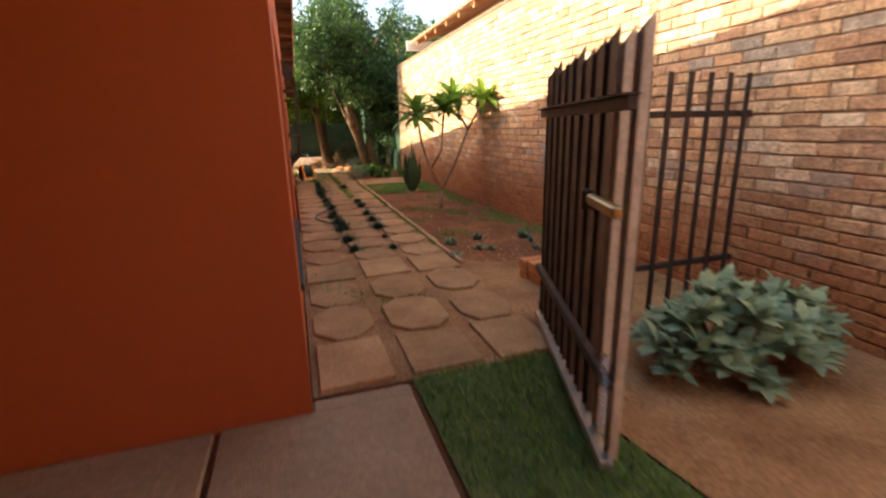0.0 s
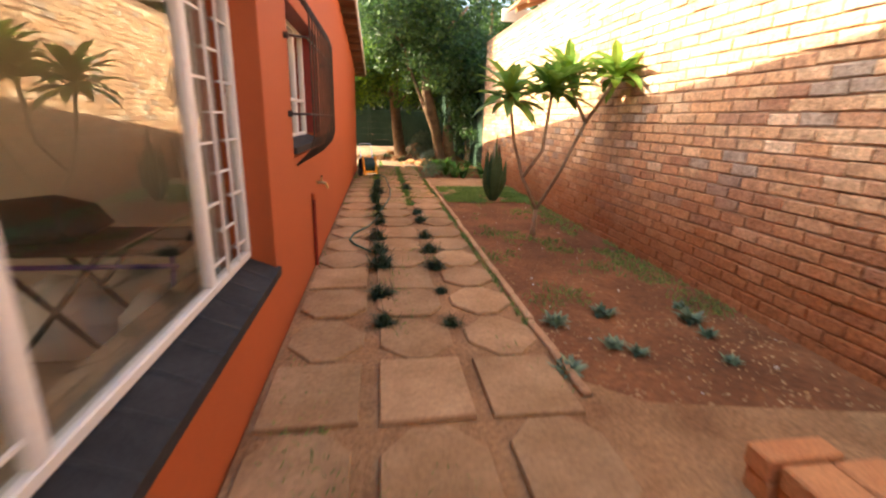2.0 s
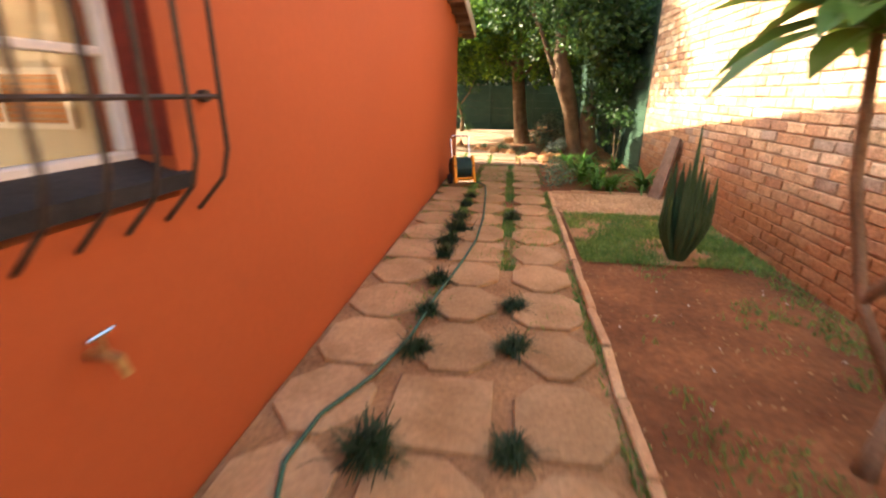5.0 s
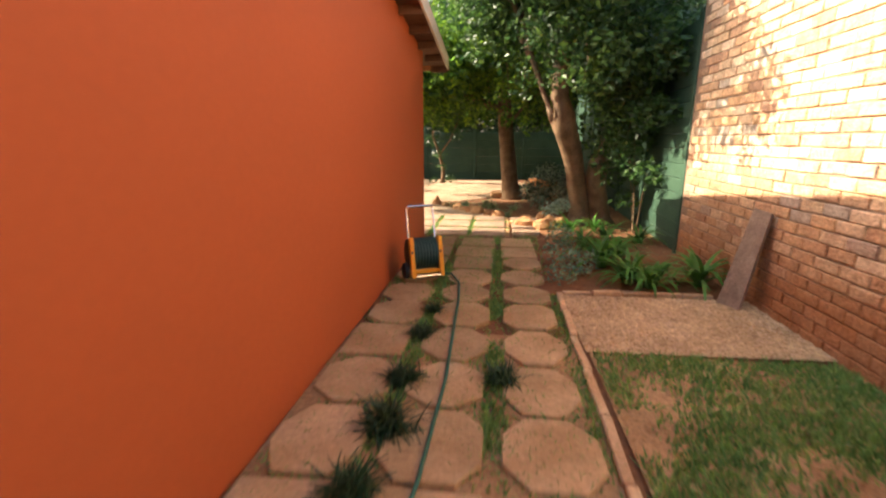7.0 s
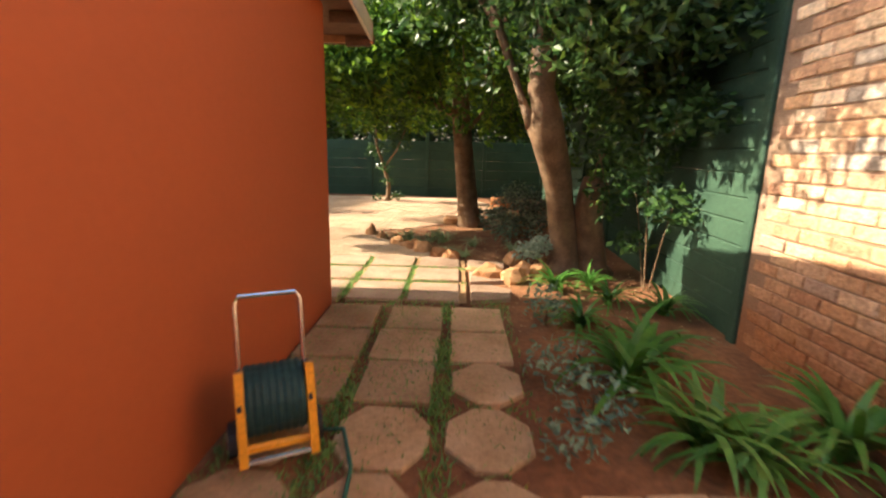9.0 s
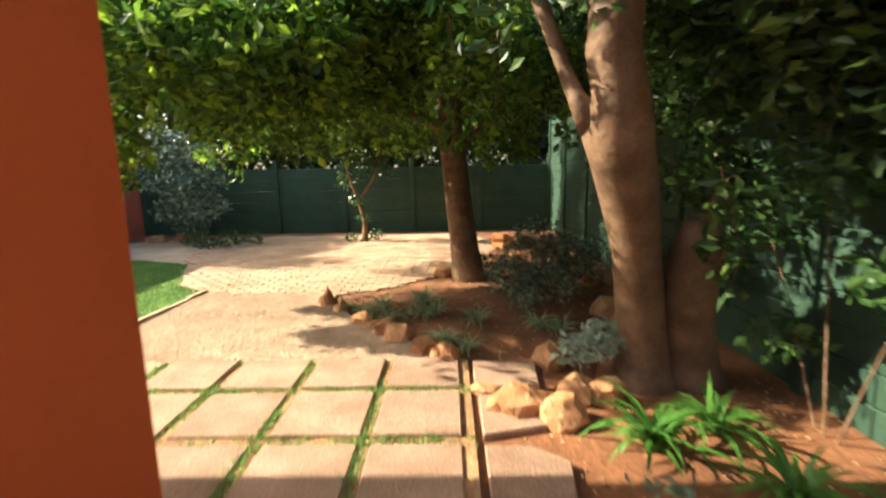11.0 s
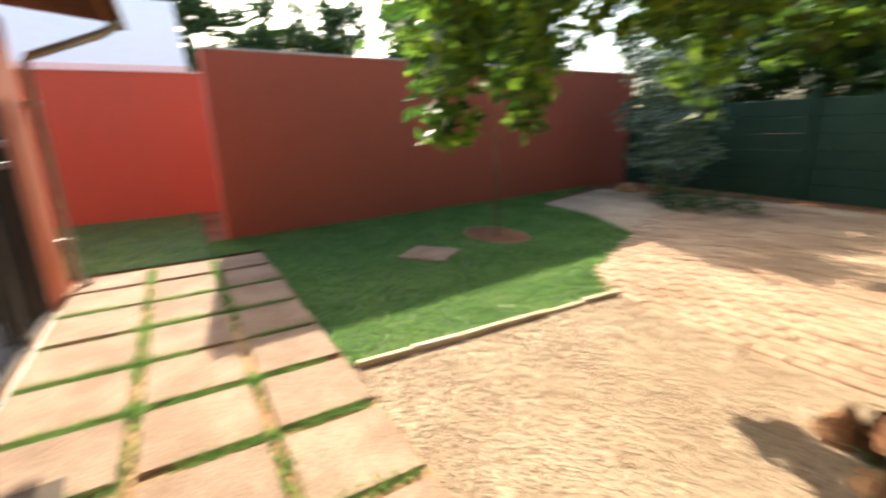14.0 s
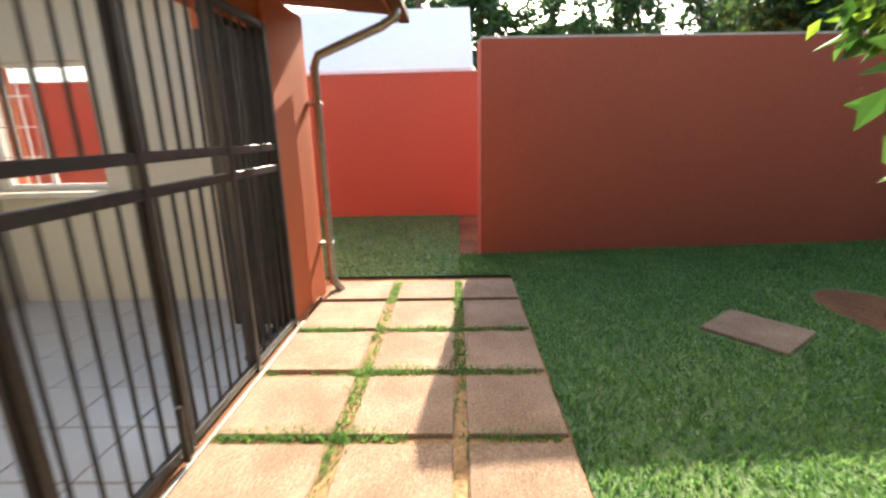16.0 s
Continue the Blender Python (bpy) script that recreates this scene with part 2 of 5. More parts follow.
WHITE = mat("white_paint", (0.74, 0.71, 0.66), (0.80, 0.77, 0.72), 4, 40, 0.5, 0.05, lo=0.2, hi=0.8, fine_amp=0.04)
SILL = mat("black_slate_sill", (0.026, 0.026, 0.027), (0.045, 0.045, 0.047), 5, 50, 0.65, 0.2, spec=0.15)
SLATE = mat("grey_slate", (0.05, 0.052, 0.056), (0.08, 0.08, 0.082), 6, 50, 0.7, 0.4)
FASCIA = mat("fascia_board", (0.60, 0.55, 0.46), (0.70, 0.66, 0.57), 4, 40, 0.7, 0.1, fine_amp=0.07)
SOFFIT = mat("brown_soffit", (0.10, 0.05, 0.03), (0.15, 0.08, 0.05), 4, 40, 0.8, 0.2)
TIMBER = mat("orange_rafter", (0.34, 0.15, 0.06), (0.44, 0.21, 0.09), 5, 50, 0.7, 0.2)
TILE_ROOF = mat("clay_roof_tile", (0.42, 0.20, 0.11), (0.52, 0.28, 0.16), 4, 40, 0.85, 0.3)
IRON = mat("roof_sheeting", (0.42, 0.43, 0.44), (0.52, 0.53, 0.54), 2, 30, 0.45, 0.05, metal=0.4)
TILE = mat("pale_floor_tile", (0.48, 0.49, 0.49), (0.54, 0.55, 0.55), 2, 30, 0.25, 0.02, lo=0.2, hi=0.8, fine_amp=0.03)
PIPE = mat("galvanised_pipe", (0.40, 0.38, 0.33), (0.52, 0.50, 0.45), 6, 50, 0.4, 0.1, metal=0.7)
CHROME = mat("chrome", (0.7, 0.7, 0.7), (0.8, 0.8, 0.8), 6, 50, 0.2, 0, metal=1.0)
BRASS = mat("brass", (0.45, 0.33, 0.14), (0.55, 0.42, 0.2), 6, 50, 0.4, 0.1, metal=0.8)
HOSE = mat("green_hose", (0.03, 0.11, 0.07), (0.045, 0.14, 0.09), 6, 50, 0.5, 0.05)
HOSE_DARK = mat("dark_teal_hose", (0.012, 0.045, 0.045), (0.02, 0.065, 0.06), 6, 50, 0.5, 0.1)
YELLOW = mat("yellow_orange_plastic", (0.75, 0.30, 0.02), (0.82, 0.36, 0.03), 6, 50, 0.4, 0.03)
BLACK = mat("black_plastic", (0.02, 0.02, 0.02), (0.03, 0.03, 0.03), 6, 50, 0.6, 0.1)
MAT = mat("brown_door_mat", (0.10, 0.075, 0.055), (0.15, 0.11, 0.08), 9, 90, 0.95, 0.8, 120)
PURPLE = mat("purple_steel", (0.07, 0.04, 0.22), (0.09, 0.05, 0.28), 6, 50, 0.4, 0.03)
ROOM = mat("room_plaster", (0.60, 0.54, 0.43), (0.66, 0.60, 0.48), 1, 30, 0.85, 0.03, lo=0.2, hi=0.8, fine_amp=0.03)
CURTAIN = mat("grey_net_curtain", (0.36, 0.33, 0.29), (0.44, 0.41, 0.37), 6, 60, 0.9, 0.1, leaf=0.4, fine_amp=0.05)
GLASS = glass_mat("window_glass", (0.93, 0.94, 0.92))


# ---- mesh helpers ----
class Geo:
    def __init__(self):
        self.v, self.f = [], []

    def add(self, verts, faces):
        o = len(self.v)
        self.v += [tuple(p) for p in verts]
        self.f += [tuple(i + o for i in f) for f in faces]
        return self

    def box(self, x0, x1, y0, y1, z0, z1, c=0.0):
        if c <= 0:
            v = [(x, y, z) for x in (x0, x1) for y in (y0, y1) for z in (z0, z1)]
            return self.add(v, [(0, 1, 3, 2), (4, 6, 7, 5), (0, 4, 5, 1), (2, 3, 7, 6), (0, 2, 6, 4), (1, 5, 7, 3)])
        bm = bmesh.new()
        bmesh.ops.create_cube(bm, size=1.0, matrix=Matrix.LocRotScale(((x0 + x1) / 2, (y0 + y1) / 2, (z0 + z1) / 2), None, (x1 - x0, y1 - y0, z1 - z0)))
        bmesh.ops.bevel(bm, geom=bm.edges[:], offset=c, segments=1, affect="EDGES")
        bm.verts.index_update()
        self.add([p.co for p in bm.verts], [[p.index for p in f.verts] for f in bm.faces])
        bm.free()
        return self

    def prism(self, poly, z0, z1, c=0.01):
        n = len(poly)
        cx, cy = sum(p[0] for p in poly) / n, sum(p[1] for p in poly) / n
        r = max(math.hypot(x - cx, y - cy) for x, y in poly)
        k = 1 - c / r
        v = [(x, y, z0) for x, y in poly] + [(x, y, z1 - c) for x, y in poly] + [(cx + (x - cx) * k, cy + (y - cy) * k, z1) for x, y in poly]
        f = [tuple(range(n - 1, -1, -1)), tuple(range(2 * n, 3 * n))]
        for a in (0, n):
            f += [(a + i, a + (i + 1) % n, a + n + (i + 1) % n, a + n + i) for i in range(n)]
        return self.add(v, f)

    def tube(self, pts, radii, n=8):
        pts = [Vector(p) for p in pts]
        if not hasattr(radii, "__len__"):
            radii = [radii] * len(pts)
        v, f = [], []
        side = None
        for i, p in enumerate(pts):
            d = (pts[min(i + 1, len(pts) - 1)] - pts[max(i - 1, 0)]).normalized()
            if side is None:
                side = d.orthogonal().normalized()
            side = (side - d * side.dot(d)).normalized()
            up = d.cross(side)
            v += [p + (side * math.cos(a) + up * math.sin(a)) * radii[i] for a in (2 * math.pi * j / n for j in range(n))]
        for i in range(len(pts) - 1):
            f += [(i * n + j, i * n + (j + 1) % n, (i + 1) * n + (j + 1) % n, (i + 1) * n + j) for j in range(n)]
        f += [tuple(range(n - 1, -1, -1)), tuple(range((len(pts) - 1) * n, len(pts) * n))]
        return self.add(v, f)

    def blade(self, base, yaw, length, width, rise, bend, segs=4):
        """A strap leaf that rises and arches over."""
        dx, dy = math.cos(yaw), math.sin(yaw)
        v, f = [], []
        x = z = 0.0
        a = rise
        for i in range(segs + 1):
            u = i / segs
            w = width * (1 - u) ** 0.6 * (0.7 + 0.6 * min(u * 3, 1)) / 2 if i < segs else 0.002
            p = (base[0] + dx * x, base[1] + dy * x, base[2] + z)
            v += [(p[0] - dy * w, p[1] + dx * w, p[2] + w * 0.3), (p[0] + dy * w, p[1] - dx * w, p[2] + w * 0.3)]
            x += length / segs * math.cos(a)
            z += length / segs * math.sin(a)
            a -= bend / segs
            if i:
                f.append((2 * i - 2, 2 * i - 1, 2 * i + 1, 2 * i))
        return self.add(v, f)


def part(name, g, material, parent=None, label="", smooth=False, at=None):
    me = bpy.data.meshes.new(name)
    me.from_pydata((np.array(g.v, float).reshape(-1, 3) * K).tolist(), [], g.f)
    me.materials.append(material)
    if smooth:
        me.shade_smooth()
    ob = new(name, me)
    if at:
        ob.location = [K * c for c in at]
    if parent:
        ob.parent = parent
    return tagged(ob, label)


def structure(name, g, material, label, category, smooth=False):
    return tagged(part(name, g, material, None, label, smooth), category=category, kind="structure")


def thing(name, x, y, z, label, category, group="", rz=0, kind=""):
    ob = new(name)
    ob.empty_display_size = 0.1
    ob.matrix_basis = pose(K * x, K * y, K * z, 0, 0, rz)
    return tagged(ob, label, category, group, kind)


def B(*a, c=0.0):
    return Geo().box(*a, c=c)


def T(pts, r, n=8):
    return Geo().tube(pts, r, n)


def leaves(pos, size, droop=0.3, aspect=0.42):
    """Folded four-cornered leaves at the places given."""
    n = len(pos)
    d = rng.normal(size=(n, 3))
    d[:, 2] = d[:, 2] * 0.6 - droop
    d /= np.linalg.norm(d, axis=1)[:, None]
    s = np.cross(d, rng.normal(size=(n, 3)))
    s /= np.linalg.norm(s, axis=1)[:, None]
    up = np.cross(d, s)
    ln = size * rng.uniform(0.6, 1.35, n)[:, None]
    mid = pos + d * ln * 0.45
    v = np.stack([pos, mid + s * ln * aspect * 0.5 + up * ln * 0.08, pos + d * ln, mid - s * ln * aspect * 0.5 + up * ln * 0.08], 1).reshape(-1, 3)
    i = np.arange(n)[:, None] * 4
    f = np.concatenate([i + [0, 1, 2], i + [0, 2, 3]], 0)
    g = Geo()
    g.v, g.f = v, f.tolist()
    return g


def join(gs):
    g = Geo()
    off, vs, fs = 0, [], []
    for q in gs:
        vs.append(np.asarray(q.v, float).reshape(-1, 3))
        fs += [tuple(i + off for i in f) for f in q.f]
        off += len(vs[-1])
    g.v, g.f = np.concatenate(vs), fs
    return g


def clumps(centres, radii, per, flat=0.7):
    """Leaf places in uneven clumps round the centres."""
    out = []
    for c, r in zip(centres, radii):
        p = rng.normal(size=(int(per * r * r), 3))
        p /= np.linalg.norm(p, axis=1)[:, None]
        p *= (rng.uniform(0.15, 1.0, len(p)) ** 0.45 * r)[:, None]
        p[:, 2] *= flat
        out.append(p + c)
    return np.concatenate(out)


def rock_geo(rx, ry, rz, seed):
    bm = bmesh.new()
    bmesh.ops.create_icosphere(bm, subdivisions=2, radius=1.0)
    o = Vector((seed * 7.3, seed * 3.1, seed * 1.7))
    for p in bm.verts:
        q = p.co.normalized()
        k = 1 + 0.45 * noise.noise(q * 1.3 + o) + 0.14 * noise.noise(q * 3.5 + o)
        p.co = Vector((round(q.x * 2.2 * k) * 0.12 + q.x * k * 0.78, round(q.y * 2.2 * k) * 0.12 + q.y * k * 0.78, q.z * k))
        p.co = Vector((p.co.x * rx, p.co.y * ry, max(p.co.z, -0.45) * rz + rz * 0.4))
    bm.verts.index_update()
    g = Geo().add([p.co for p in bm.verts], [[p.index for p in f.verts] for f in bm.faces])
    bm.free()
    return g


def grass_geo(inside, x0, x1, y0, y1, n, h=0.05, w=0.008, z=0.0):
    """Blades scattered where inside(x, y) holds, as one mesh."""
    x, y = rng.uniform(x0, x1, n), rng.uniform(y0, y1, n)
    keep = np.array([inside(a, b) for a, b in zip(x, y)], bool)
    x, y = x[keep], y[keep]
    m = len(x)
    a, hh = rng.uniform(0, 6.283, m), h * rng.uniform(0.5, 1.4, m)
    lean = rng.normal(0, 0.5, (m, 2)) * hh[:, None]
    ca, sa = np.cos(a) * w, np.sin(a) * w
    zz = np.full(m, z)
    v = np.stack([np.stack([x - ca, y - sa, zz], 1), np.stack([x + ca, y + sa, zz], 1), np.stack([x + lean[:, 0], y + lean[:, 1], zz + hh], 1)], 1).reshape(-1, 3)
    g = Geo()
    g.v, g.f = v, (np.arange(m)[:, None] * 3 + [0, 1, 2]).tolist()
    return g


def chips_geo(inside, x0, x1, y0, y1, n, size=0.02, z=0.0):
    x, y = rng.uniform(x0, x1, n), rng.uniform(y0, y1, n)
    keep = np.array([inside(a, b) for a, b in zip(x, y)], bool)
    p = np.stack([x[keep], y[keep], np.full(keep.sum(), z)], 1)
    m = len(p)
    s = size * rng.uniform(0.4, 1.4, m)[:, None]
    a = rng.uniform(0, 6.283, m)
    u = np.stack([np.cos(a), np.sin(a), rng.normal(0, 0.2, m)], 1) * s
    w = np.stack([-np.sin(a), np.cos(a), rng.normal(0, 0.2, m)], 1) * s * 0.6
    t = np.stack([np.zeros(m), np.zeros(m), np.ones(m)], 1) * s * 0.6
    v = np.stack([p - u, p - w, p + u, p + w, p + t], 1).reshape(-1, 3)
    i = np.arange(m)[:, None] * 5
    g = Geo()
    g.v, g.f = v, np.concatenate([i + [0, 1, 4], i + [1, 2, 4], i + [2, 3, 4], i + [3, 0, 4]], 0).tolist()
    return g


def in_poly(poly):
    def test(x, y):
        c = False
        for (ax, ay), (bx, by) in zip(poly, poly[1:] + poly[:1]):
            if (ay > y) != (by > y) and x < (bx - ax) * (y - ay) / (by - ay) + ax:
                c = not c
        return c
    return test


def sheet(poly, z):
    return Geo().add([(x, y, z) for x, y in poly], [tuple(range(len(poly)))])


# ---- ground ----
def ground_geo():
    g = Geo()
    xs = [-150, -40, -14] + [-12 + 0.6 * i for i in range(33)] + [10, 40, 150]
    ys = [-120, -30, -8] + [-4 + 0.6 * i for i in range(56)] + [32, 60, 200]
    for y in ys:
        for x in xs:
            near = -12 < x < 8 and -4 < y < 29
            g.v.append((x, y, -0.015 + (0.012 * noise.noise((x * 1.1, y * 1.1, 0)) if near else 0)))
    n = len(xs)
    g.f = [(j * n + i, j * n + i + 1, (j + 1) * n + i + 1, (j + 1) * n + i) for j in range(len(ys) - 1) for i in range(n - 1)]
    return g


structure("ground", ground_geo(), SOIL, "bare red garden soil with grit and dry bits", "ground", True)

# brick wall along the boundary: body, and its bricks at the end of the file
WX, WTOP, WY0, WY1 = 3.48, 3.38, -4.0, 15.5
wall_brick = structure("wall_east", B(WX + 0.002, WX + 0.25, WY0, WY1, -0.1, WTOP), MORTAR, "tall face-brick boundary wall, mixed tan and brown bricks, red soil stains at its foot", "brick wall")


# ---- the orange house ----
HX = -0.04
W1 = (3.03, 5.42, 0.52, 2.13)   # y0, y1, sill, head
W2 = (6.26, 7.92, 1.18, 2.22)


def roof_z(y):
    return 2.68 + 0.115 * (16.7 - y)


def wall_with_openings(x0, x1, y0, y1, holes):
    g = Geo()
    ys = sorted({y0, y1, *(h[0] for h in holes), *(h[1] for h in holes)})
    for a, b in zip(ys, ys[1:]):
        hole = next((h for h in holes if h[0] <= a and b <= h[1]), None)
        for z0, ta, tb in ([(-0.1, None, None)] if not hole else [(-0.1, hole[2], hole[2]), (hole[3], None, None)]):
            za, zb = (ta, tb) if ta is not None else (roof_z(a) - 0.02, roof_z(b) - 0.02)
            v = [(x0, a, z0), (x1, a, z0), (x1, b, z0), (x0, b, z0), (x0, a, za), (x1, a, za), (x1, b, zb), (x0, b, zb)]
            g.add(v, [(0, 3, 2, 1), (4, 5, 6, 7), (0, 1, 5, 4), (1, 2, 6, 5), (2, 3, 7, 6), (3, 0, 4, 7)])
    return g


structure("wall_house_east", wall_with_openings(HX - 0.27, HX, 2.57, 16.22, [(W1[0], W1[1], W1[2] - .075, W1[3]), (W2[0], W2[1], W2[2] - .075, W2[3])]), ORANGE, "smooth bright orange plastered house wall", "house wall")
g = Geo()
for a, b in ((2.30, 2.57),):
    g.box(-5.42, HX, a, b, -0.1, roof_z(2.6) - 0.02)
structure("wall_house_south", g, ORANGE, "dark orange plastered house wall in shade", "house wall")
# the first two openings are unseen, added to let daylight into the rooms
structure("wall_house_west", wall_with_openings(-5.42, -5.17, 2.58, 15.7, [(3.0, 4.3, .8, 2.1), (6.1, 9.5, .3, 2.3), (13.46, 14.44, 1.12, 2.2)]), ORANGE, "orange plastered house wall", "house wall")
structure("wall_patio_back", B(-5.16, HX - 0.272, 13.2, 13.4, -0.1, 2.95), CREAM, "cream painted wall at the back of the covered patio", "house wall")
structure("wall_partition", B(-4.9, HX - 0.272, 5.75, 5.9, -0.1, 3.5), ROOM, "plain inner wall between two rooms", "inner wall")
structure("wall_kitchen_north", B(-5.16, HX - .272, 9.6, 9.75, -0.1, 2.54), CREAM, "cream inner wall of a room", "inner wall")
structure("wall_kitchen_lining", B(-5.16, HX - .272, 5.902, 5.93, .02, 2.54), CREAM, "cream inner wall of a room", "inner wall")
structure("wall_patio_west", wall_with_openings(-5.165, -5.1, 13.41, 15.7, [(13.46, 14.44, 1.12, 2.2)]), CREAM, "cream painted patio side wall", "house wall")
structure("wall_patio_east", B(HX - .335, HX - .272, 13.41, 15.88, -.1, 2.6), CREAM, "cream painted patio side wall", "house wall")
structure("wall_room_lining", wall_with_openings(-5.165, -5.12, 2.58, 5.74, [(3.0, 4.3, .8, 2.1)]), ROOM, "plain inner wall of a room", "inner wall")
structure("wall_room_south", B(-5.1, HX - .272, 2.575, 2.60, .02, 2.54), ROOM, "plain inner wall of a room", "inner wall")
structure("floor_house", B(-5.16, HX - 0.272, 2.58, 13.19, -0.1, 0.02), SLAB, "plain grey screed floor indoors", "floor")
structure("ceiling", B(-5.16, HX - 0.272, 2.58, 13.19, 2.55, 2.60), CREAM, "plain pale ceiling", "ceiling")
pier = structure("pier", B(-0.62, HX - 0.272, 15.9, 16.2, -0.1, 2.5), ORANGE, "short orange plastered return at the house corner", "house wall")
structure("column", B(-5.42, -4.52, 15.72, 16.24, -0.1, 2.55, c=0.015), ORANGE, "orange plastered square column beside the patio gate", "column")

# roof: one slope that falls towards the back garden
g = Geo()
# the roof is left out over the patio behind the gate to light it
for xa, xb, ya, yb in ((-5.9, 0.22, 1.7, 13.5), (-5.9, -4.6, 13.5, 15.9), (-0.65, 0.22, 13.5, 15.9), (-5.9, 0.22, 15.9, 17.0)):
    v = []
    for y in (ya, yb):
        z = roof_z(y)
        v += [(xa, y, z), (xb, y, z), (xb, y, z + 0.10), (xa, y, z + 0.10)]
    g.add(v, [(0, 1, 2, 3), (7, 6, 5, 4), (0, 4, 5, 1), (1, 5, 6, 2), (2, 6, 7, 3), (3, 7, 4, 0)])
roof = structure("roof", g, SOFFIT, "low sloping house roof with dark brown soffit", "roof")
g = Geo()
for i in range(40):
    x = -5.96 + i * 0.155
    for ya, yb in (((1.6, 13.5), (15.9, 17.05)) if -4.6 < x < -0.7 else ((1.6, 17.05),)):
        za, zb = roof_z(ya) + 0.102, roof_z(yb) + 0.102
        g.add([(x, ya, za), (x + 0.155, ya, za), (x + 0.155, yb, zb), (x, yb, zb), (x + 0.04, ya, za + 0.03), (x + 0.115, ya, za + 0.03), (x + 0.115, yb, zb + 0.03), (x + 0.04, yb, zb + 0.03)],
              [(0, 4, 7, 3), (4, 5, 6, 7), (5, 1, 2, 6), (0, 1, 5, 4), (3, 7, 6, 2)])
part("roof_sheet", g, IRON, roof, "ribbed metal sheeting")
g = Geo()
za, zb = roof_z(1.65), roof_z(17.0)
g.add([(0.222, 1.65, za - 0.05), (0.25, 1.65, za - 0.05), (0.25, 17.0, zb - 0.05), (0.222, 17.0, zb - 0.05), (0.222, 1.65, za + 0.13), (0.25, 1.65, za + 0.13), (0.25, 17.0, zb + 0.13), (0.222, 17.0, zb + 0.13)],
      [(0, 3, 2, 1), (4, 5, 6, 7), (0, 1, 5, 4), (1, 2, 6, 5), (2, 3, 7, 6), (3, 0, 4, 7)])
part("barge_board", g, FASCIA, roof, "pale barge board")
part("fascia", B(-5.9, 0.25, 17.002, 17.03, roof_z(17.0) - 0.07, roof_z(17.0) + 0.11), TIMBER, roof, "orange-brown fascia board")
for i in range(26):
    y = 2.0 + i * 0.6
    z = roof_z(y)
    part("purlin", B(HX + 0.003, 0.22, y, y + 0.06, z - 0.10, z - 0.004), SOFFIT, roof)
# unseen roof and plain walls behind the start, added to shade the house wall
structure("carport_roof", B(-5.4, 0.95, -2.7, 2.29, 2.72, 2.8), SOFFIT, "dark unseen roof added before the house for shade", "roof")
structure("wall_south", B(-9.6, 3.9, -4.3, -4.05, -0.1, 2.7), RED, "plain red plastered wall", "wall")
structure("wall_carport_back", B(-5.4, 0.3, -2.6, -2.4, -0.1, 2.71), ORANGE, "plain orange plastered wall, unseen, added to cut the light", "wall")
structure("wall_carport_west", B(-5.42, -5.2, -2.39, 2.29, -0.1, 2.71), ORANGE, "plain orange plastered wall, unseen, added to cut the light", "wall")
# beam over the gate
structure("beam", B(-4.51, -0.622, 15.95, 16.2, 2.32, 2.62), ORANGE, "orange plastered beam over the patio gate", "beam")


# ---- windows ----
def window(name, y0, y1, z0, z1, posts, label, bars_at=(), mid=None):
    x = HX - 0.17
    w = tagged(new(name), label, "window", kind="structure")
    t = 0.045
    part("window_frame", Geo().box(x - 0.02, x + 0.03, y0, y1, z0, z0 + t, c=0.006).box(x - 0.02, x + 0.03, y0, y1, z1 - t, z1, c=0.006)
         .box(x - 0.02, x + 0.03, y0, y0 + t, z0 + t, z1 - t, c=0.006).box(x - 0.02, x + 0.03, y1 - t, y1, z0 + t, z1 - t, c=0.006), WHITE, w, "white painted frame")
    edges = [y0 + t, *posts, y1 - t]
    for p in posts:
        part("mullion", B(x - 0.018, x + 0.028, p - 0.032, p + 0.032, z0 + t, z1 - t, c=0.008), WHITE, w)
    for a, b in zip(edges, edges[1:]):
        part("pane", B(x, x + 0.005, a, b, z0 + t, z1 - t), GLASS, w).visible_shadow = False
        if mid:
            part("glazing_bar", B(x - 0.012, x + 0.02, a, b, mid - 0.014, mid + 0.014, c=0.004), WHITE, w)
    for p in bars_at:
        part("glazing_bar", B(x - 0.012, x + 0.02, p - 0.012, p + 0.012, z0 + t, z1 - t, c=0.004), WHITE, w)
    return w


w1 = window("window_1", W1[0] + 0.002, W1[1] - 0.002, W1[2] + 0.06, W1[3] - 0.002, (3.62, 4.78), "large white-framed house window reflecting the brick wall")
part("inner_sill", B(HX - .40, HX - .20, W1[0] + .01, W1[1] - .01, W1[2] + .005, W1[2] + .055, c=.006), SLAB, w1, "pale tiled inner sill")
x = HX - 0.161
for a, b in ((4.80, 5.37), (3.08, 3.60)):   # white burglar grid behind the side panes
    w = (b - a) / 3
    for k in range(3):
        for i in range(5):
            z = W1[2] + 0.18 + i * 0.29 + (.14 if k % 2 else 0)
            if z < W1[3] - .06:
                part("grid_bar", B(x, x + 0.012, a + k * w, a + (k + 1) * w, z, z + 0.011), WHITE, w1)
    for p in (1, 2):
        part("grid_bar", B(x + 0.013, x + 0.025, a + p * w - .006, a + p * w + .006, W1[2] + 0.1, W1[3] - 0.05), WHITE, w1)
w2 = window("window_2", W2[0] + 0.002, W2[1] - 0.002, W2[2] + 0.03, W2[3] - 0.002, (6.83, 7.40), "white-framed cottage-pane window in a maroon reveal", (), 1.56)
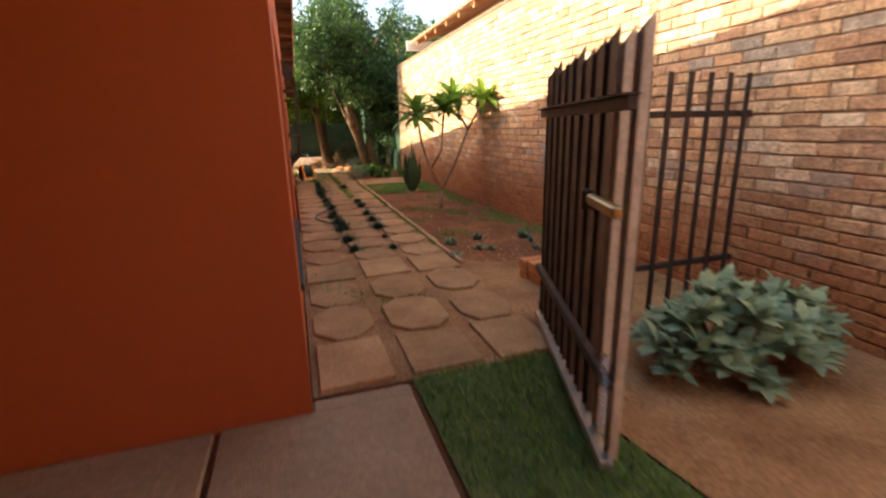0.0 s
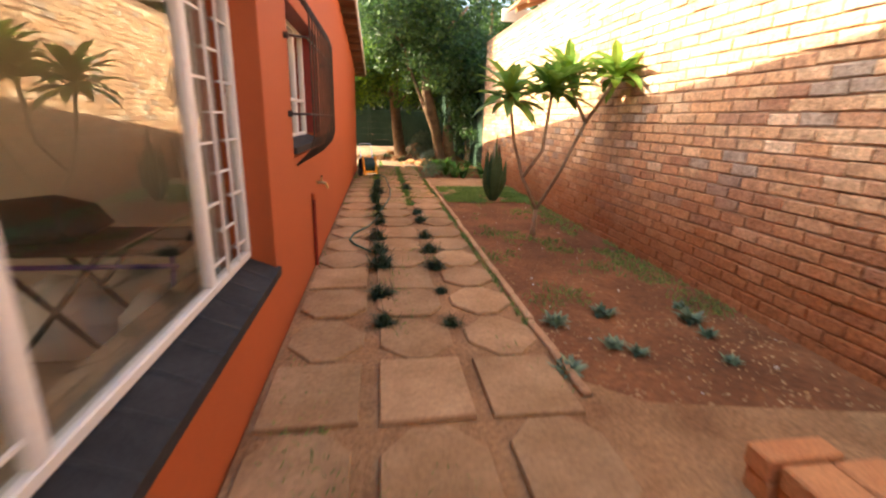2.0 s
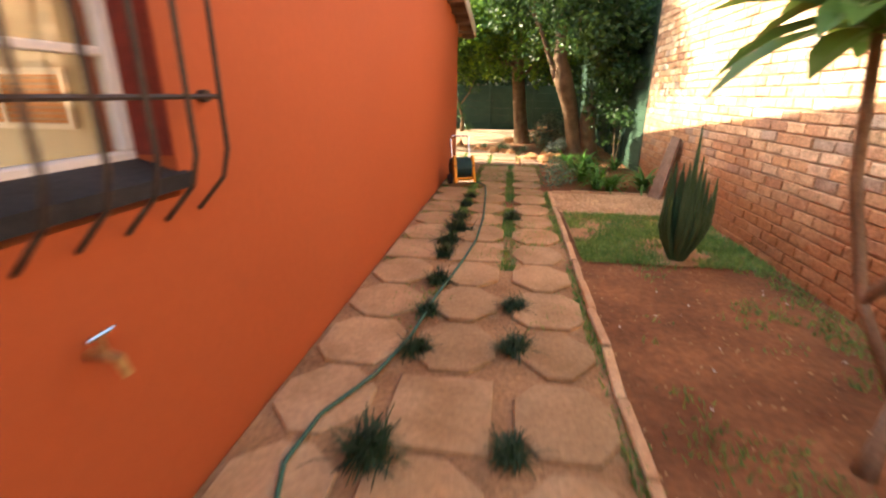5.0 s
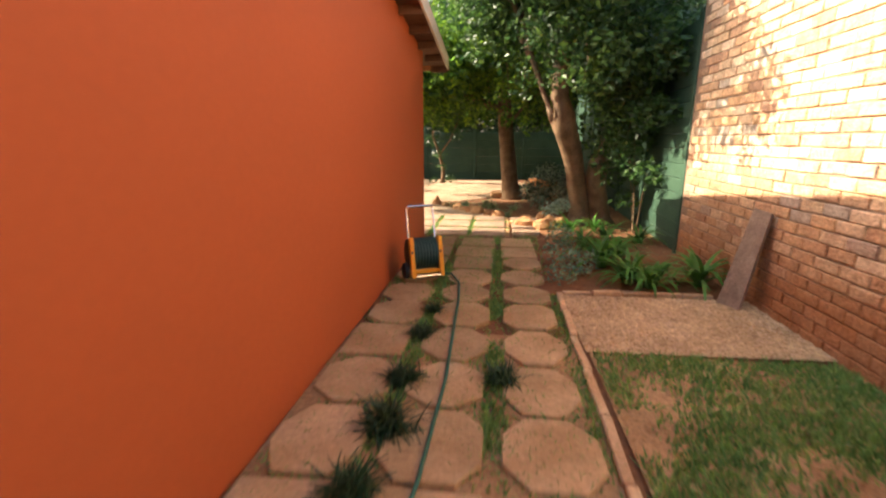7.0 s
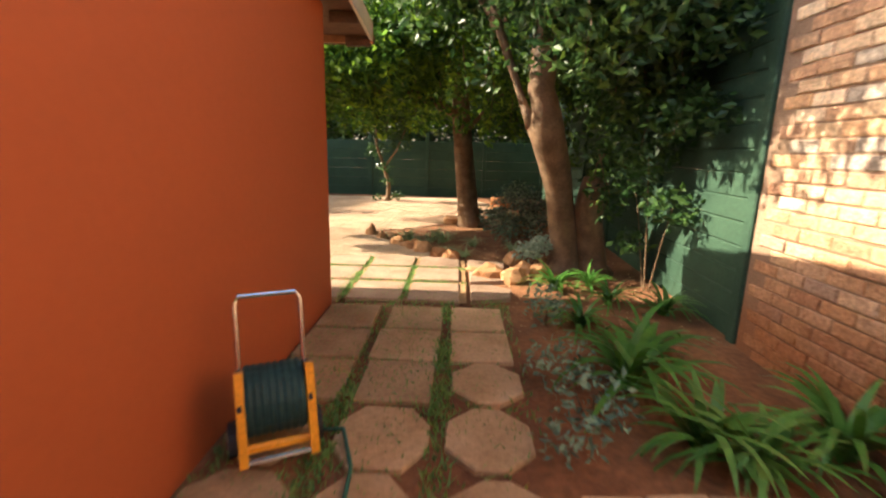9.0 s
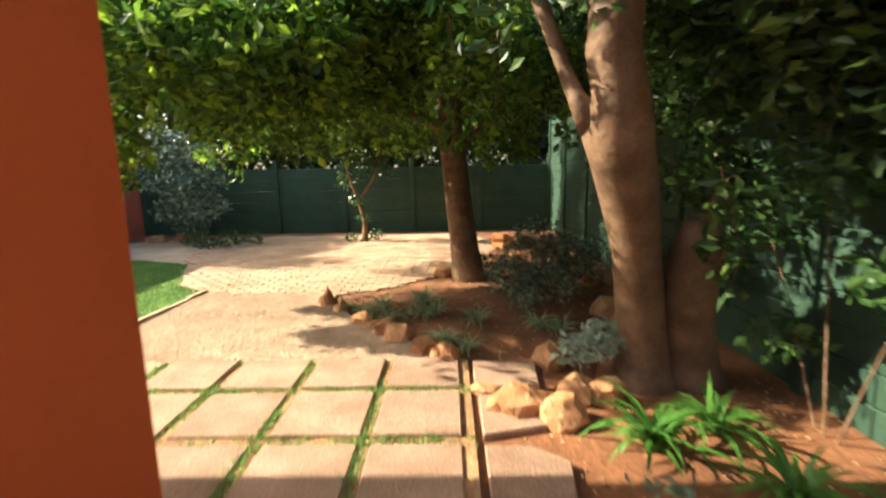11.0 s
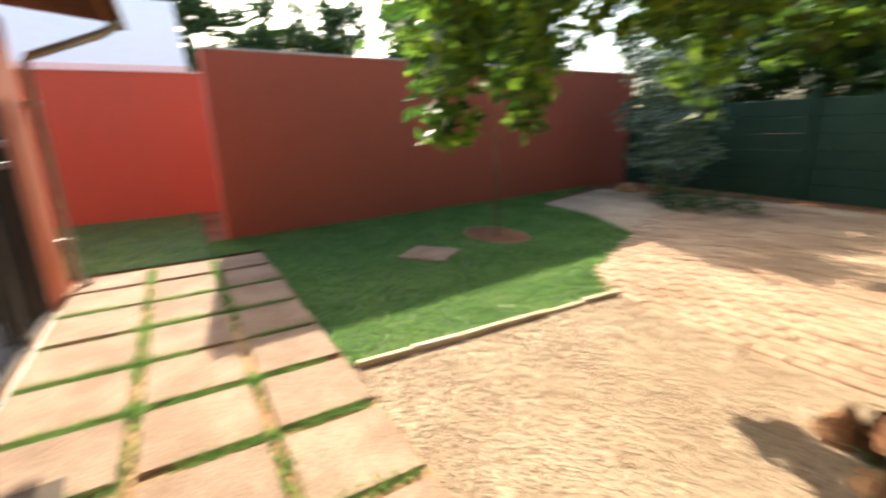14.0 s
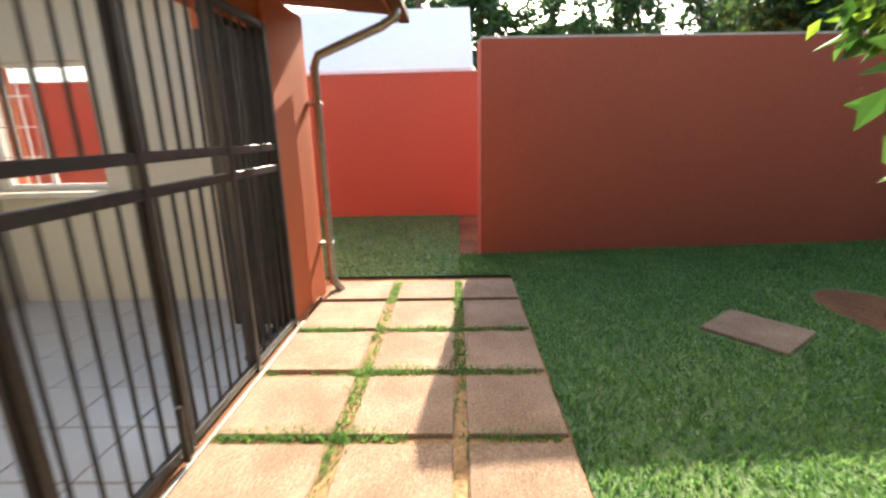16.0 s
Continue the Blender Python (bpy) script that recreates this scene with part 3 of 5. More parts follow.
for wn, (y0, y1, z0, z1), lab in ((w1, W1, "grey-black slate sill"), (w2, W2, "black slate sill")):
    g = Geo()
    drop = 0.05 if wn is w1 else 0.03
    xi, xo = HX - 0.165, HX + 0.022
    g.add([(xi, y0 + .003, z0 - 0.0), (xo, y0 + .003, z0 - drop - .02), (xo, y1 + .04, z0 - drop - .02), (xi, y1 - .003, z0), (xi, y0 + .003, z0 + 0.055), (xo, y0 + .003, z0 - drop + .03), (xo, y1 + .04, z0 - drop + .03), (xi, y1 - .003, z0 + 0.055)],
          [(0, 3, 2, 1), (4, 5, 6, 7), (0, 1, 5, 4), (1, 2, 6, 5), (2, 3, 7, 6), (3, 0, 4, 7)])
    part("window_sill", g, SILL, wn, lab)
    if wn is w1:
        for k in range(1, 11):
            yy = y0 + (y1 - y0) * k / 11
            part("slate_joint", Geo().add([(xi + .01, yy, z0 + .0545), (xo + .001, yy, z0 - drop + .0285), (xo + .001, yy + .006, z0 - drop + .0285), (xi + .01, yy + .006, z0 + .0545), (xi + .01, yy, z0 + .0575), (xo + .001, yy, z0 - drop + .0325), (xo + .001, yy + .006, z0 - drop + .0325), (xi + .01, yy + .006, z0 + .0575)], [(0, 3, 2, 1), (4, 5, 6, 7), (0, 1, 5, 4), (1, 2, 6, 5), (2, 3, 7, 6), (3, 0, 4, 7)]), SLATE, wn)
# maroon reveal lining of the second window, dark one of the first
for wn, (y0, y1, z0, z1), m in ((w2, W2, MAROON), (w1, W1, ORANGE)):
    part("reveal", B(HX - 0.139, HX - 0.004, y1 - 0.006, y1 - 0.0005, z0 + 0.06, z1 - 0.007), m, wn, "painted window reveal")
    part("reveal", B(HX - 0.139, HX - 0.004, y0 + 0.007, y1 - 0.007, z1 - 0.006, z1 - 0.0005), m, wn)

# curved burglar guard over the second window
guard = thing("burglar_guard", HX, 6.0, 1.0, "dark steel burglar guard with bowed vertical bars over a window", "burglar guard")
for i in range(11):
    y = 0.33 + i * 0.166
    part("bar", T([(0.005, y, 0.04), (0.12, y, 0.16), (0.15, y, 0.26), (0.15, y, 1.12), (0.12, y, 1.22), (0.005, y, 1.33)], 0.0085, 6), STEEL, guard)
for z in (0.43, 0.95):
    part("rail", T([(0.005, 0.14, z), (0.06, 0.16, z), (0.14, 0.22, z), (0.14, 2.0, z), (0.06, 2.08, z), (0.005, 2.1, z)], 0.009, 6), STEEL, guard)
    for y in (0.14, 2.1):
        part("bracket", T([(-0.002, y, z), (0.03, y, z)], 0.022, 10), STEEL, guard)

tap = thing("garden_tap", HX, 7.45, 0.76, "small brass garden tap fixed to the orange wall", "tap")
part("body", T([(0, 0, 0), (0.05, 0, 0), (0.09, 0, -0.01), (0.11, 0, -0.06)], [0.016, 0.016, 0.015, 0.012]), BRASS, tap)
part("stem", T([(0.05, 0, 0.01), (0.05, 0, 0.06)], 0.008), BRASS, tap)
part("handle", B(0.04, 0.06, -0.04, 0.04, 0.055, 0.068, c=0.004), CHROME, tap)
wp = thing("water_pipe", HX, 7.03, 0, "red painted water pipe up the foot of the wall", "pipe")
part("pipe", T([(0.02, 0, -0.02), (0.02, 0, 0.66)], 0.018), MAROON, wp)
part("bend", T([(0.02, 0, 0.655), (0.018, 0.0, 0.70), (-0.005, 0, 0.70)], 0.02), ORANGE, wp)

# dim things in the room behind the large window
table = thing("folding_table", -.98, 5.38, 0.02, "small dark table with purple steel legs indoors", "table")
part("tabletop", B(-0.52, 0.52, -0.28, 0.28, 0.66, 0.70, c=0.01), BLACK, table)
for sy in (-0.22, 0.22):
    for a, b in ((-0.45, 0.1), (0.1, -0.45), (.42, .46)):
        part("leg", T([(a, sy, 0), (b, sy, 0.66)], 0.018, 6), PURPLE if a > .2 else BLACK, table)
part("brace", T([(-.5, -.25, .6), (.5, -.25, .6)], .016, 6), PURPLE, table)
cush = thing("green_cushion", -1.3, 5.4, .722, "dark green padded cushion lying on the table", "cushion")
part("cushion", rock_geo(.27, .2, .16, 44), HOSE_DARK, cush, smooth=True)
for x, y, r, k in ((-1.25, 5.45, .26, 91), (-.75, 5.4, .22, 57)):
    bag = thing("white_sack", x, y, .03, "white plastic sack slumped under the table", "sack")
    part("sack", rock_geo(r, r * .9, r * 1.2, k), WHITE, bag, smooth=True)
curtain = thing("net_curtain", HX - 0.205, 4.82, 0.55, "thin grey net curtain gathered at a window side", "curtain")
g = Geo()
pts = [(-0.03 + 0.015 * math.sin(i * 1.9), 0.02 + i * 0.028) for i in range(20)]
for (ax, ay), (bx, by) in zip(pts, pts[1:]):
    g.add([(ax, ay, 0), (bx, by, 0), (bx, by, 1.6), (ax, ay, 1.6), (ax - 0.004, ay, 0), (bx - 0.004, by, 0), (bx - 0.004, by, 1.6), (ax - 0.004, ay, 1.6)], [(0, 1, 2, 3), (5, 4, 7, 6)])
part("cloth", g, CURTAIN, curtain)

# kitchen behind the second window
iw = thing("inner_window", -2.99, 9.6, 1.17, "white-framed inner window, a terracotta panel standing for its brick view", "window")
IWW, IWH = 0.88, 0.43
# panel and slats added in place of the red brick seen through the window
part("blind", B(0.03, IWW - .03, -.02, -.002, .03, IWH - .03), PAVEBRICK, iw, "slatted terracotta panel in place of the brick view")
for k in range(9):
    part("slat", B(.03, IWW - .03, -.026, -.021, .04 + (IWH - .1) * k / 8, .065 + (IWH - .1) * k / 8), LOOSE, iw)
for xa, xb in ((0, .045), (IWW * .33, IWW * .33 + .03), (IWW - .045, IWW)):
    part("frame", B(xa, xb, -.045, -.003, 0, IWH, c=.005), WHITE, iw)
for za in (0, IWH - .045):
    part("frame", B(.046, IWW - .046, -.04, -.004, za, za + .045, c=.005), WHITE, iw)
wt = thing("kitchen_worktop", -.72, 6.05, .02, "pale kitchen worktop on a white base under the window", "worktop")
part("base", B(-.25, .37, 0, 2.3, 0, .96), WHITE, wt)
part("top", B(-.28, .40, -.03, 2.33, .962, 1.0, c=.008), SLAB, wt)
tray = thing("drying_rack", -.6, 7.3, 1.021, "black wire drying rack on the worktop", "dish rack")
part("tray", B(-.16, .16, -.28, .28, 0, .03, c=.01), BLACK, tray)
for k in range(8):
    part("wire", T([(-.14, -.24 + k * .068, .028), (-.14, -.24 + k * .068, .12), (.14, -.24 + k * .068, .12), (.14, -.24 + k * .068, .028)], .006, 5), BLACK, tray)

# ---- patio behind the gate ----
structure("floor_patio", B(-5.16, HX - 0.272, 13.41, 16.27, -0.1, 0.035), MORTAR, "tiled patio floor", "floor")
pw = tagged(new("window_3"), "white-framed window with burglar bars in the patio's side wall", "window", kind="structure")
part("window_frame", Geo().box(-5.2, -5.15, 13.462, 13.5, 1.122, 2.198, c=.005).box(-5.2, -5.15, 14.4, 14.438, 1.122, 2.198, c=.005).box(-5.2, -5.15, 13.5, 14.4, 1.122, 1.16, c=.005).box(-5.2, -5.15, 13.5, 14.4, 2.16, 2.198, c=.005), WHITE, pw)
part("pane", B(-5.176, -5.171, 13.5, 14.4, 1.16, 2.16), GLASS, pw).visible_shadow = False
part("mullion", B(-5.198, -5.152, 13.88, 13.92, 1.16, 2.16, c=.005), WHITE, pw)
for i in range(3):
    part("grid_bar", B(-5.13, -5.118, 13.58 + i * .1, 13.592 + i * .1, 1.16, 2.16), WHITE, pw)
for z in (1.4, 1.66, 1.92):
    part("grid_bar", B(-5.117, -5.105, 13.5, 13.88, z, z + .012), WHITE, pw)
part("window_sill", B(-5.098, -4.98, 13.43, 14.5, 1.05, 1.10, c=.008), FASCIA, pw)
chip = thing("plaster_chip", HX, 2.62, 1.44, "small pale chip in the orange plaster", "wall chip")
part("chip", Geo().prism([(-.04, -.012), (.0, -.02), (.045, -.004), (.02, .018), (-.03, .014)], -.002, .003, .002), LOOSE, chip)
chip.matrix_basis = chip.matrix_basis @ Matrix.Rotation(radians(90), 4, "Y") @ Matrix.Rotation(radians(80), 4, "Z")

# sliding patio gate
gate = thing("patio_gate", -4.5, 16.24, 0, "dark steel security gate with round bars, closed across the patio", "gate")
GL = 3.85
for z, t in ((0.06, 0.05), (1.29, 0.05), (1.44, 0.05), (2.26, 0.05)):
    part("rail", B(0, GL, -0.02, 0.02, z, z + t, c=0.004), GATE, gate)
for xx in (0.0, 0.72, 1.5, 2.22, 3.02, GL - 0.06):
    part("post", B(xx, xx + 0.052, -0.03, 0.028, 0.03, 2.31, c=0.006), GATE, gate)
n = int(GL / 0.118)
for i in range(1, n):
    xx = i * GL / n
    part("bar", T([(xx, 0, 0.1), (xx, 0, 1.30)], 0.0105, 6), GATE, gate)
    part("bar", T([(xx, 0, 1.48), (xx, 0, 2.27)], 0.0105, 6), GATE, gate)
part("lock_box", B(2.98, 3.13, -0.05, 0.05, 1.17, 1.40, c=0.01), GATE, gate, "square steel lock box")
part("bolt", T([(1.62, 0.045, 0.05), (1.62, 0.045, 0.34)], 0.016), GATE, gate)
part("track", B(-0.1, GL + 0.1, -0.03, 0.05, 0.0, 0.03, c=0.005), PIPE, gate, "floor track")
# folded leaf of the gate stacked at the column
leafg = thing("folded_gate_leaf", -4.48, 16.12, 0.035, "dark steel gate leaf folded back beside the column", "gate")
part("jamb", B(-.032, -.018, -.38, .06, 0, 2.25, c=.003), GATE, leafg)
for i in range(7):
    part("bar", T([(0.02 + i * 0.09, 0, 0.04), (0.02 + i * 0.09, 0, 2.2)], 0.012, 6), GATE, leafg)
for z in (0.0, 1.25, 2.2):
    part("rail", B(0, 0.6, -0.02, 0.02, z, z + 0.04, c=0.004), GATE, leafg)

dp = thing("downpipe", -5.36, 16.33, 0, "painted steel downpipe with an offset bend under the gutter", "pipe")
part("pipe", T([(0.02, 0.09, 0.03), (0, 0.02, 0.12), (0, 0, 0.2), (0, 0, 2.12), (0, 0.04, 2.22), (0, 0.62, 2.44), (0, 0.75, 2.52), (0, 0.76, 2.6)], 0.04, 10), PIPE, dp, smooth=True)
for z in (0.5, 1.8):
    part("clip", B(-0.05, 0.05, -0.088, 0.04, z, z + 0.03, c=0.004), PIPE, dp)
gut = thing("gutter", -5.95, 17.035, 2.58, "brown roof gutter along the eave", "gutter")
part("trough", B(0, 6.2, 0, 0.11, 0, 0.09, c=0.012), SOFFIT, gut)
dm = thing("door_mat", -1.62, 16.72, 0.045, "dark brown rubber door mat on the paving", "mat", rz=4)
part("mat", B(-0.36, 0.3, -0.42, 0.04, 0, 0.015, c=0.005), MAT, dm)

# ---- red garden walls ----
RWA, RWB = (-6.72, 17.88), (-7.5, 27.4)


def slanted(a, b, t, z0, z1, c=0.0):
    dx, dy = b[0] - a[0], b[1] - a[1]
    l = math.hypot(dx, dy)
    nx, ny = -dy / l * t, dx / l * t
    return Geo().prism([a, b, (b[0] + nx, b[1] + ny), (a[0] + nx, a[1] + ny)], z0, z1, 0.012)


rw = structure("wall_garden", slanted(RWA, RWB, 0.32, -0.1, 2.56), RED, "terracotta-red plastered garden wall with a pale top", "garden wall")
part("coping", slanted((RWA[0], RWA[1]), RWB, 0.32, 2.563, 2.585), FASCIA, rw, "pale weathered top edge")
rw2 = structure("wall_boundary", B(-9.85, -9.6, 8, 27.7, -0.1, 2.55), RED, "terracotta-red plastered boundary wall", "garden wall")
part("coping", B(-9.87, -9.58, 8, 27.7, 2.553, 2.575), FASCIA, rw2)

# neighbour's house beyond the boundary wall
nh = thing("neighbour_house", -18, 17, 0, "neighbour's house with a pale metal roof above the wall", "house")
part("wall", B(-3, 2, -9, 1.0, 0, 3.1), CREAM, nh)
g = Geo()
g.add([(2.6, -9.5, 3.35), (2.6, 1.1, 3.35), (-0.5, 1.1, 5.7), (-0.5, -9.5, 5.7), (-3.6, -9.5, 3.05), (-3.6, 1.1, 3.05), (2.6, -9.5, 2.98), (2.6, 1.1, 2.98), (-3.6, 1.1, 2.98), (-3.6, -9.5, 2.98)],
      [(0, 1, 2, 3), (3, 2, 5, 4), (6, 7, 1, 0), (7, 8, 5, 2, 1), (8, 9, 4, 5), (9, 6, 0, 3, 4)])
part("roof", g, WHITE, nh, "bright white painted metal roof")
win = part("window", B(2.003, 2.05, -0.9, 0.8, 2.1, 2.95, c=0.01), WHITE, nh)
part("pane", B(2.052, 2.058, -0.85, 0.75, 2.15, 2.9), GLASS, win)

# neighbour's tiled roof over the brick wall
nr = thing("neighbour_roof", 3.9, 6, 3.3, "neighbour's clay tile roof with orange-brown rafters above the brick wall", "roof")
g = Geo()
for i in range(40):
    a = -4 + i * 0.3
    g.add([(-0.35, a, 0.52), (-0.35, a + 0.27, 0.52), (4, a + 0.27, 2.2), (4, a, 2.2), (-0.35, a + 0.05, 0.58), (-0.35, a + 0.2, 0.58), (4, a + 0.2, 2.26), (4, a + 0.05, 2.26)], [(0, 4, 7, 3), (4, 5, 6, 7), (5, 1, 2, 6), (0, 1, 5, 4), (0, 3, 2, 1)])
part("tiles", g, TILE_ROOF, nr)
for i in range(14):
    a = -3.8 + i * 0.85
    g = Geo().add([(-0.3, a, 0.40), (-0.3, a + 0.09, 0.40), (-0.3, a + 0.09, 0.515), (-0.3, a, 0.515), (3, a, 1.65), (3, a + 0.09, 1.65), (3, a + 0.09, 1.79), (3, a, 1.79)],
                  [(0, 3, 2, 1), (4, 5, 6, 7), (0, 1, 5, 4), (1, 2, 6, 5), (2, 3, 7, 6), (3, 0, 4, 7)])
    part("rafter", g, TIMBER, nr)
part("wall_plate", B(0.3, 0.6, -4, 8, -3.3, 0.55), CREAM, nr)
part("barge_end", B(-0.42, 0.4, 8.0, 8.06, 0.35, 0.62, c=0.008), WHITE, nr, "white verge board")


# ---- green precast fences ----
def fence(name, a, b, posts, height, label, slat=0.3):
    dx, dy = b[0] - a[0], b[1] - a[1]
    l = math.hypot(dx, dy)
    f = tagged(new(name), label, "fence", kind="structure")
    f.matrix_basis = Matrix.Translation((K * a[0], K * a[1], 0)) @ Matrix.Rotation(math.atan2(dy, dx), 4, "Z")
    step = l / posts
    pm = Geo().box(-0.06, 0.06, -0.07, 0.07, -0.1, height + 0.05, c=0.012)
    post = None
    slab = None
    for i in range(posts + 1):
        if post is None:
            post = part("post", pm, GREEN, f)
        else:
            q = new("post", post.data)
            q.parent, q.location = f, (K * i * step, 0, 0)
        if i == posts:
            break
        for j in range(int(height / slat)):
            if slab is None:
                slab = part("slat", Geo().box(0.062, step - 0.062, -0.025, 0.025, 0.002, slat, c=0.012), GREEN, f)
            q = slab if (i, j) == (0, 0) else new("slat", slab.data)
            q.parent, q.location = f, (K * i * step, 0, K * (j * slat - 0.03))
    return f


fence("fence_east", (3.56, 15.62), (3.95, 27.2), 6, 3.0, "dark green painted precast slat fence, dappled with sun", 0.2)
fence("fence_north", (-7.4, 27.25), (3.9, 27.25), 6, 1.95, "dark green painted precast slat fence at the back of the garden")
# ---- side gate of palisade bars ----
sg = thing("palisade_gate", 1.72, 2.96, 0.0, "dark brown steel palisade gate standing open", "gate", rz=-109.5)
GW = 1.68
part("bottom_rail", B(0, GW, -0.03, 0.03, 0.03, 0.08, c=0.004), PIPE, sg, "worn grey bottom rail")
for z in (0.42, 1.54):
    part("rail", B(0, GW, -0.035, 0.005, z, z + 0.05, c=0.003), STEEL, sg)
part("top_flange", B(0, GW, -0.06, 0.012, 1.592, 1.60), STEEL, sg)
for i in range(10):
    xx = 0.0 + i * 0.178
    top = 1.87 + 0.02 * math.sin(i * 2.1)
    prof = [(0, .006), (.014, .045), (.03, .052), (.046, .052), (.062, .045), (.076, .006)]
    tops = [top - .07, top - .02, top - .05, top - .05, top, top - .07]
    n = len(prof)
    v = [(xx + a, b, .08) for a, b in prof] + [(xx + a, b, z) for (a, b), z in zip(prof, tops)] + [(xx + a, b + .004, .08) for a, b in prof] + [(xx + a, b + .004, z) for (a, b), z in zip(prof, tops)]
    f = []
    for k in range(n - 1):
        f += [(k, k + 1, n + k + 1, n + k), (2 * n + k, 3 * n + k, 3 * n + k + 1, 2 * n + k + 1), (n + k, n + k + 1, 3 * n + k + 1, 3 * n + k)]
    f += [(0, n, 3 * n, 2 * n), (n - 1, 3 * n - 1, 4 * n - 1, 2 * n - 1)]
    # the last two pales are a lighter grey-brown
    part("pale", Geo().add(v, f), TAN_STEEL if i > 7 else STEEL, sg, "light grey-brown pale" if i > 7 else "")
part("latch", B(GW - 0.30, GW + .05, -0.075, -0.037, 1.16, 1.205, c=0.008), BRASS, sg, "brass-coloured slide latch")
part("latch_bracket", B(GW - .34, GW - .302, -.085, -.037, 1.13, 1.22, c=.006), STEEL, sg)
part("spring", T([(GW + 0.02 + 0.015 * math.cos(i * 1.57), -0.05 + 0.015 * math.sin(i * 1.57), 0.25 + i * 0.006) for i in range(60)], 0.004, 5), CHROME, sg, "shiny coil spring")
# hinge post and fixed palisade against the wall
fp = thing("palisade_fence", 2.02, 2.80, 0, "dark brown steel palisade panel fixed to the brick wall", "fence")
for z in (0.35, 1.52):
    part("rail", B(0, 1.44, 0, 0.04, z, z + 0.05, c=0.004), STEEL, fp)
for i in range(8):
    xx = 0.03 + i * 0.185
    part("pale", B(xx, xx + 0.05, -0.012, -0.002, 0.0, 1.84, c=0.003), STEEL, fp)

# ---- low things beside the path ----
stack = thing("loose_brick_stack", 2.1, 3.43, -0.01, "stack of orange clay bricks on the ground", "bricks")
for i, (x, y, z, sx, sy, r) in enumerate(((0, 0, 0, .44, .21, 0), (0.01, 0.22, 0, .44, .21, 0), (0.0, 0.0, .105, .21, .43, 0), (.22, .0, .105, .22, .43, 0), (-0.02, .44, 0, .34, .12, 0), (-0.03, .45, .105, .34, .12, 0))):
    part("brick", Geo().box(x, x + sx, y, y + sy, z, z + 0.1, c=0.01), LOOSE, stack)

# frangipani
fr = thing("frangipani_tree", 2.58, 8.2, -0.02, "young frangipani with bare forked stems and leaf rosettes", "tree")
forks = [((0, 0, 0), (0.02, 0, 0.35), 0.05, 0.042)]
A0 = Vector((0.02, 0, 0.35))
stems = {"a": [A0, Vector((-0.18, 0.05, 0.75)), Vector((-0.32, 0.05, 1.2)), Vector((-0.42, 0, 1.72))],
         "b": [Vector((-0.18, 0.05, 0.75)), Vector((0.0, -0.1, 1.1)), Vector((0.05, -0.15, 1.8))],
         "c": [A0, Vector((0.3, 0.0, 0.85)), Vector((0.52, -0.1, 1.45))],
         "d": [Vector((0.52, -0.1, 1.45)), Vector((0.40, 0.05, 1.75)), Vector((0.34, 0.1, 1.97))],
         "e": [Vector((0.52, -0.1, 1.45)), Vector((0.68, -0.25, 1.8)), Vector((0.72, -0.35, 1.98))]}
part("trunk", T([(0, 0, 0), (0.01, 0, 0.12), A0], [0.046, 0.033, 0.027], 10), STEM, fr, smooth=True)
for p in stems.values():
    part("branch", T(p, [0.024 - 0.002 * i for i in range(len(p))], 8), STEM, fr, smooth=True)
for q, nl in (("a", 46), ("b", 42), ("d", 42), ("e", 46)):
    c = stems[q][-1]
    for i in range(nl):
        rise = random.uniform(-0.2, 1.15)
        yaw = i * 2.4 + random.uniform(-.3, .3)
        l = random.uniform(0.32, 0.6)
        zz = c + Vector((0, 0, random.uniform(-0.10, 0.06)))
        dx, dy = math.cos(yaw), math.sin(yaw)
        v, f = [], []
        xx = z2 = 0.0
        a = rise
        for s, w in enumerate((0.008, 0.042, 0.062, 0.05, 0.003)):
            pz = (zz[0] + dx * xx, zz[1] + dy * xx, zz[2] + z2)
            v += [(pz[0] - dy * w, pz[1] + dx * w, pz[2] + w * .35), pz, (pz[0] + dy * w, pz[1] - dx * w, pz[2] + w * .35)]
            if s:
                k = 3 * s
                f += [(k - 3, k - 2, k + 1, k), (k - 2, k - 1, k + 2, k + 1)]
            xx += l / 4 * math.cos(a)
            z2 += l / 4 * math.sin(a)
            a -= 0.2
        part("leaf", Geo().add(v, f), LEAF_P, fr)

# columnar cactus
ca = thing("cactus", 2.66, 10.75, -0.02, "dark green clumped columnar cactus", "cactus")
for i in range(46):
    a, r = i * 2.4, 0.02 + 0.15 * ((i * 7) % 46 / 46) ** 0.6
    h = 1.02 - 1.7 * r + random.uniform(-.26, .10) + (0.25 if i == 0 else 0)
    bx, by = math.cos(a) * r, math.sin(a) * r
    pts, rad = [], []
    for s in range(6):
        u = s / 5
        k = 0.25 + 1.0 * min(1, u * 1.9)
        pts.append((bx * k, by * k, h * u))
        rad.append((0.020, 0.026, 0.028, 0.025, 0.018, 0.003)[s])
    part("stem", T(pts, rad, 7), CACTUS, ca)

# dark grass tufts between the pavers
tuft = None
ROW_A = ((5.6, .62, .8), (6.12, .6, 1.0), (6.9, .6, 1.3), (7.42, .59, 1.1), (7.98, .56, 1.2), (8.8, .6, .9), (9.3, .58, .8), (9.85, .57, 1.0), (10.5, .52, 1.0), (10.84, .51, 1.2), (11.3, .56, 1.4), (11.78, .54, 1.1), (12.46, .55, 1.0), (12.99, .57, .9))
ROW_B = ((5.57, 1.1, .6), (6.2, 1.11, .5), (6.85, 1.13, 1.0), (7.43, 1.14, .95), (8.05, 1.15, .85), (8.9, 1.17, .95), (9.45, 1.17, .9), (11.86, 1.16, 1.1))
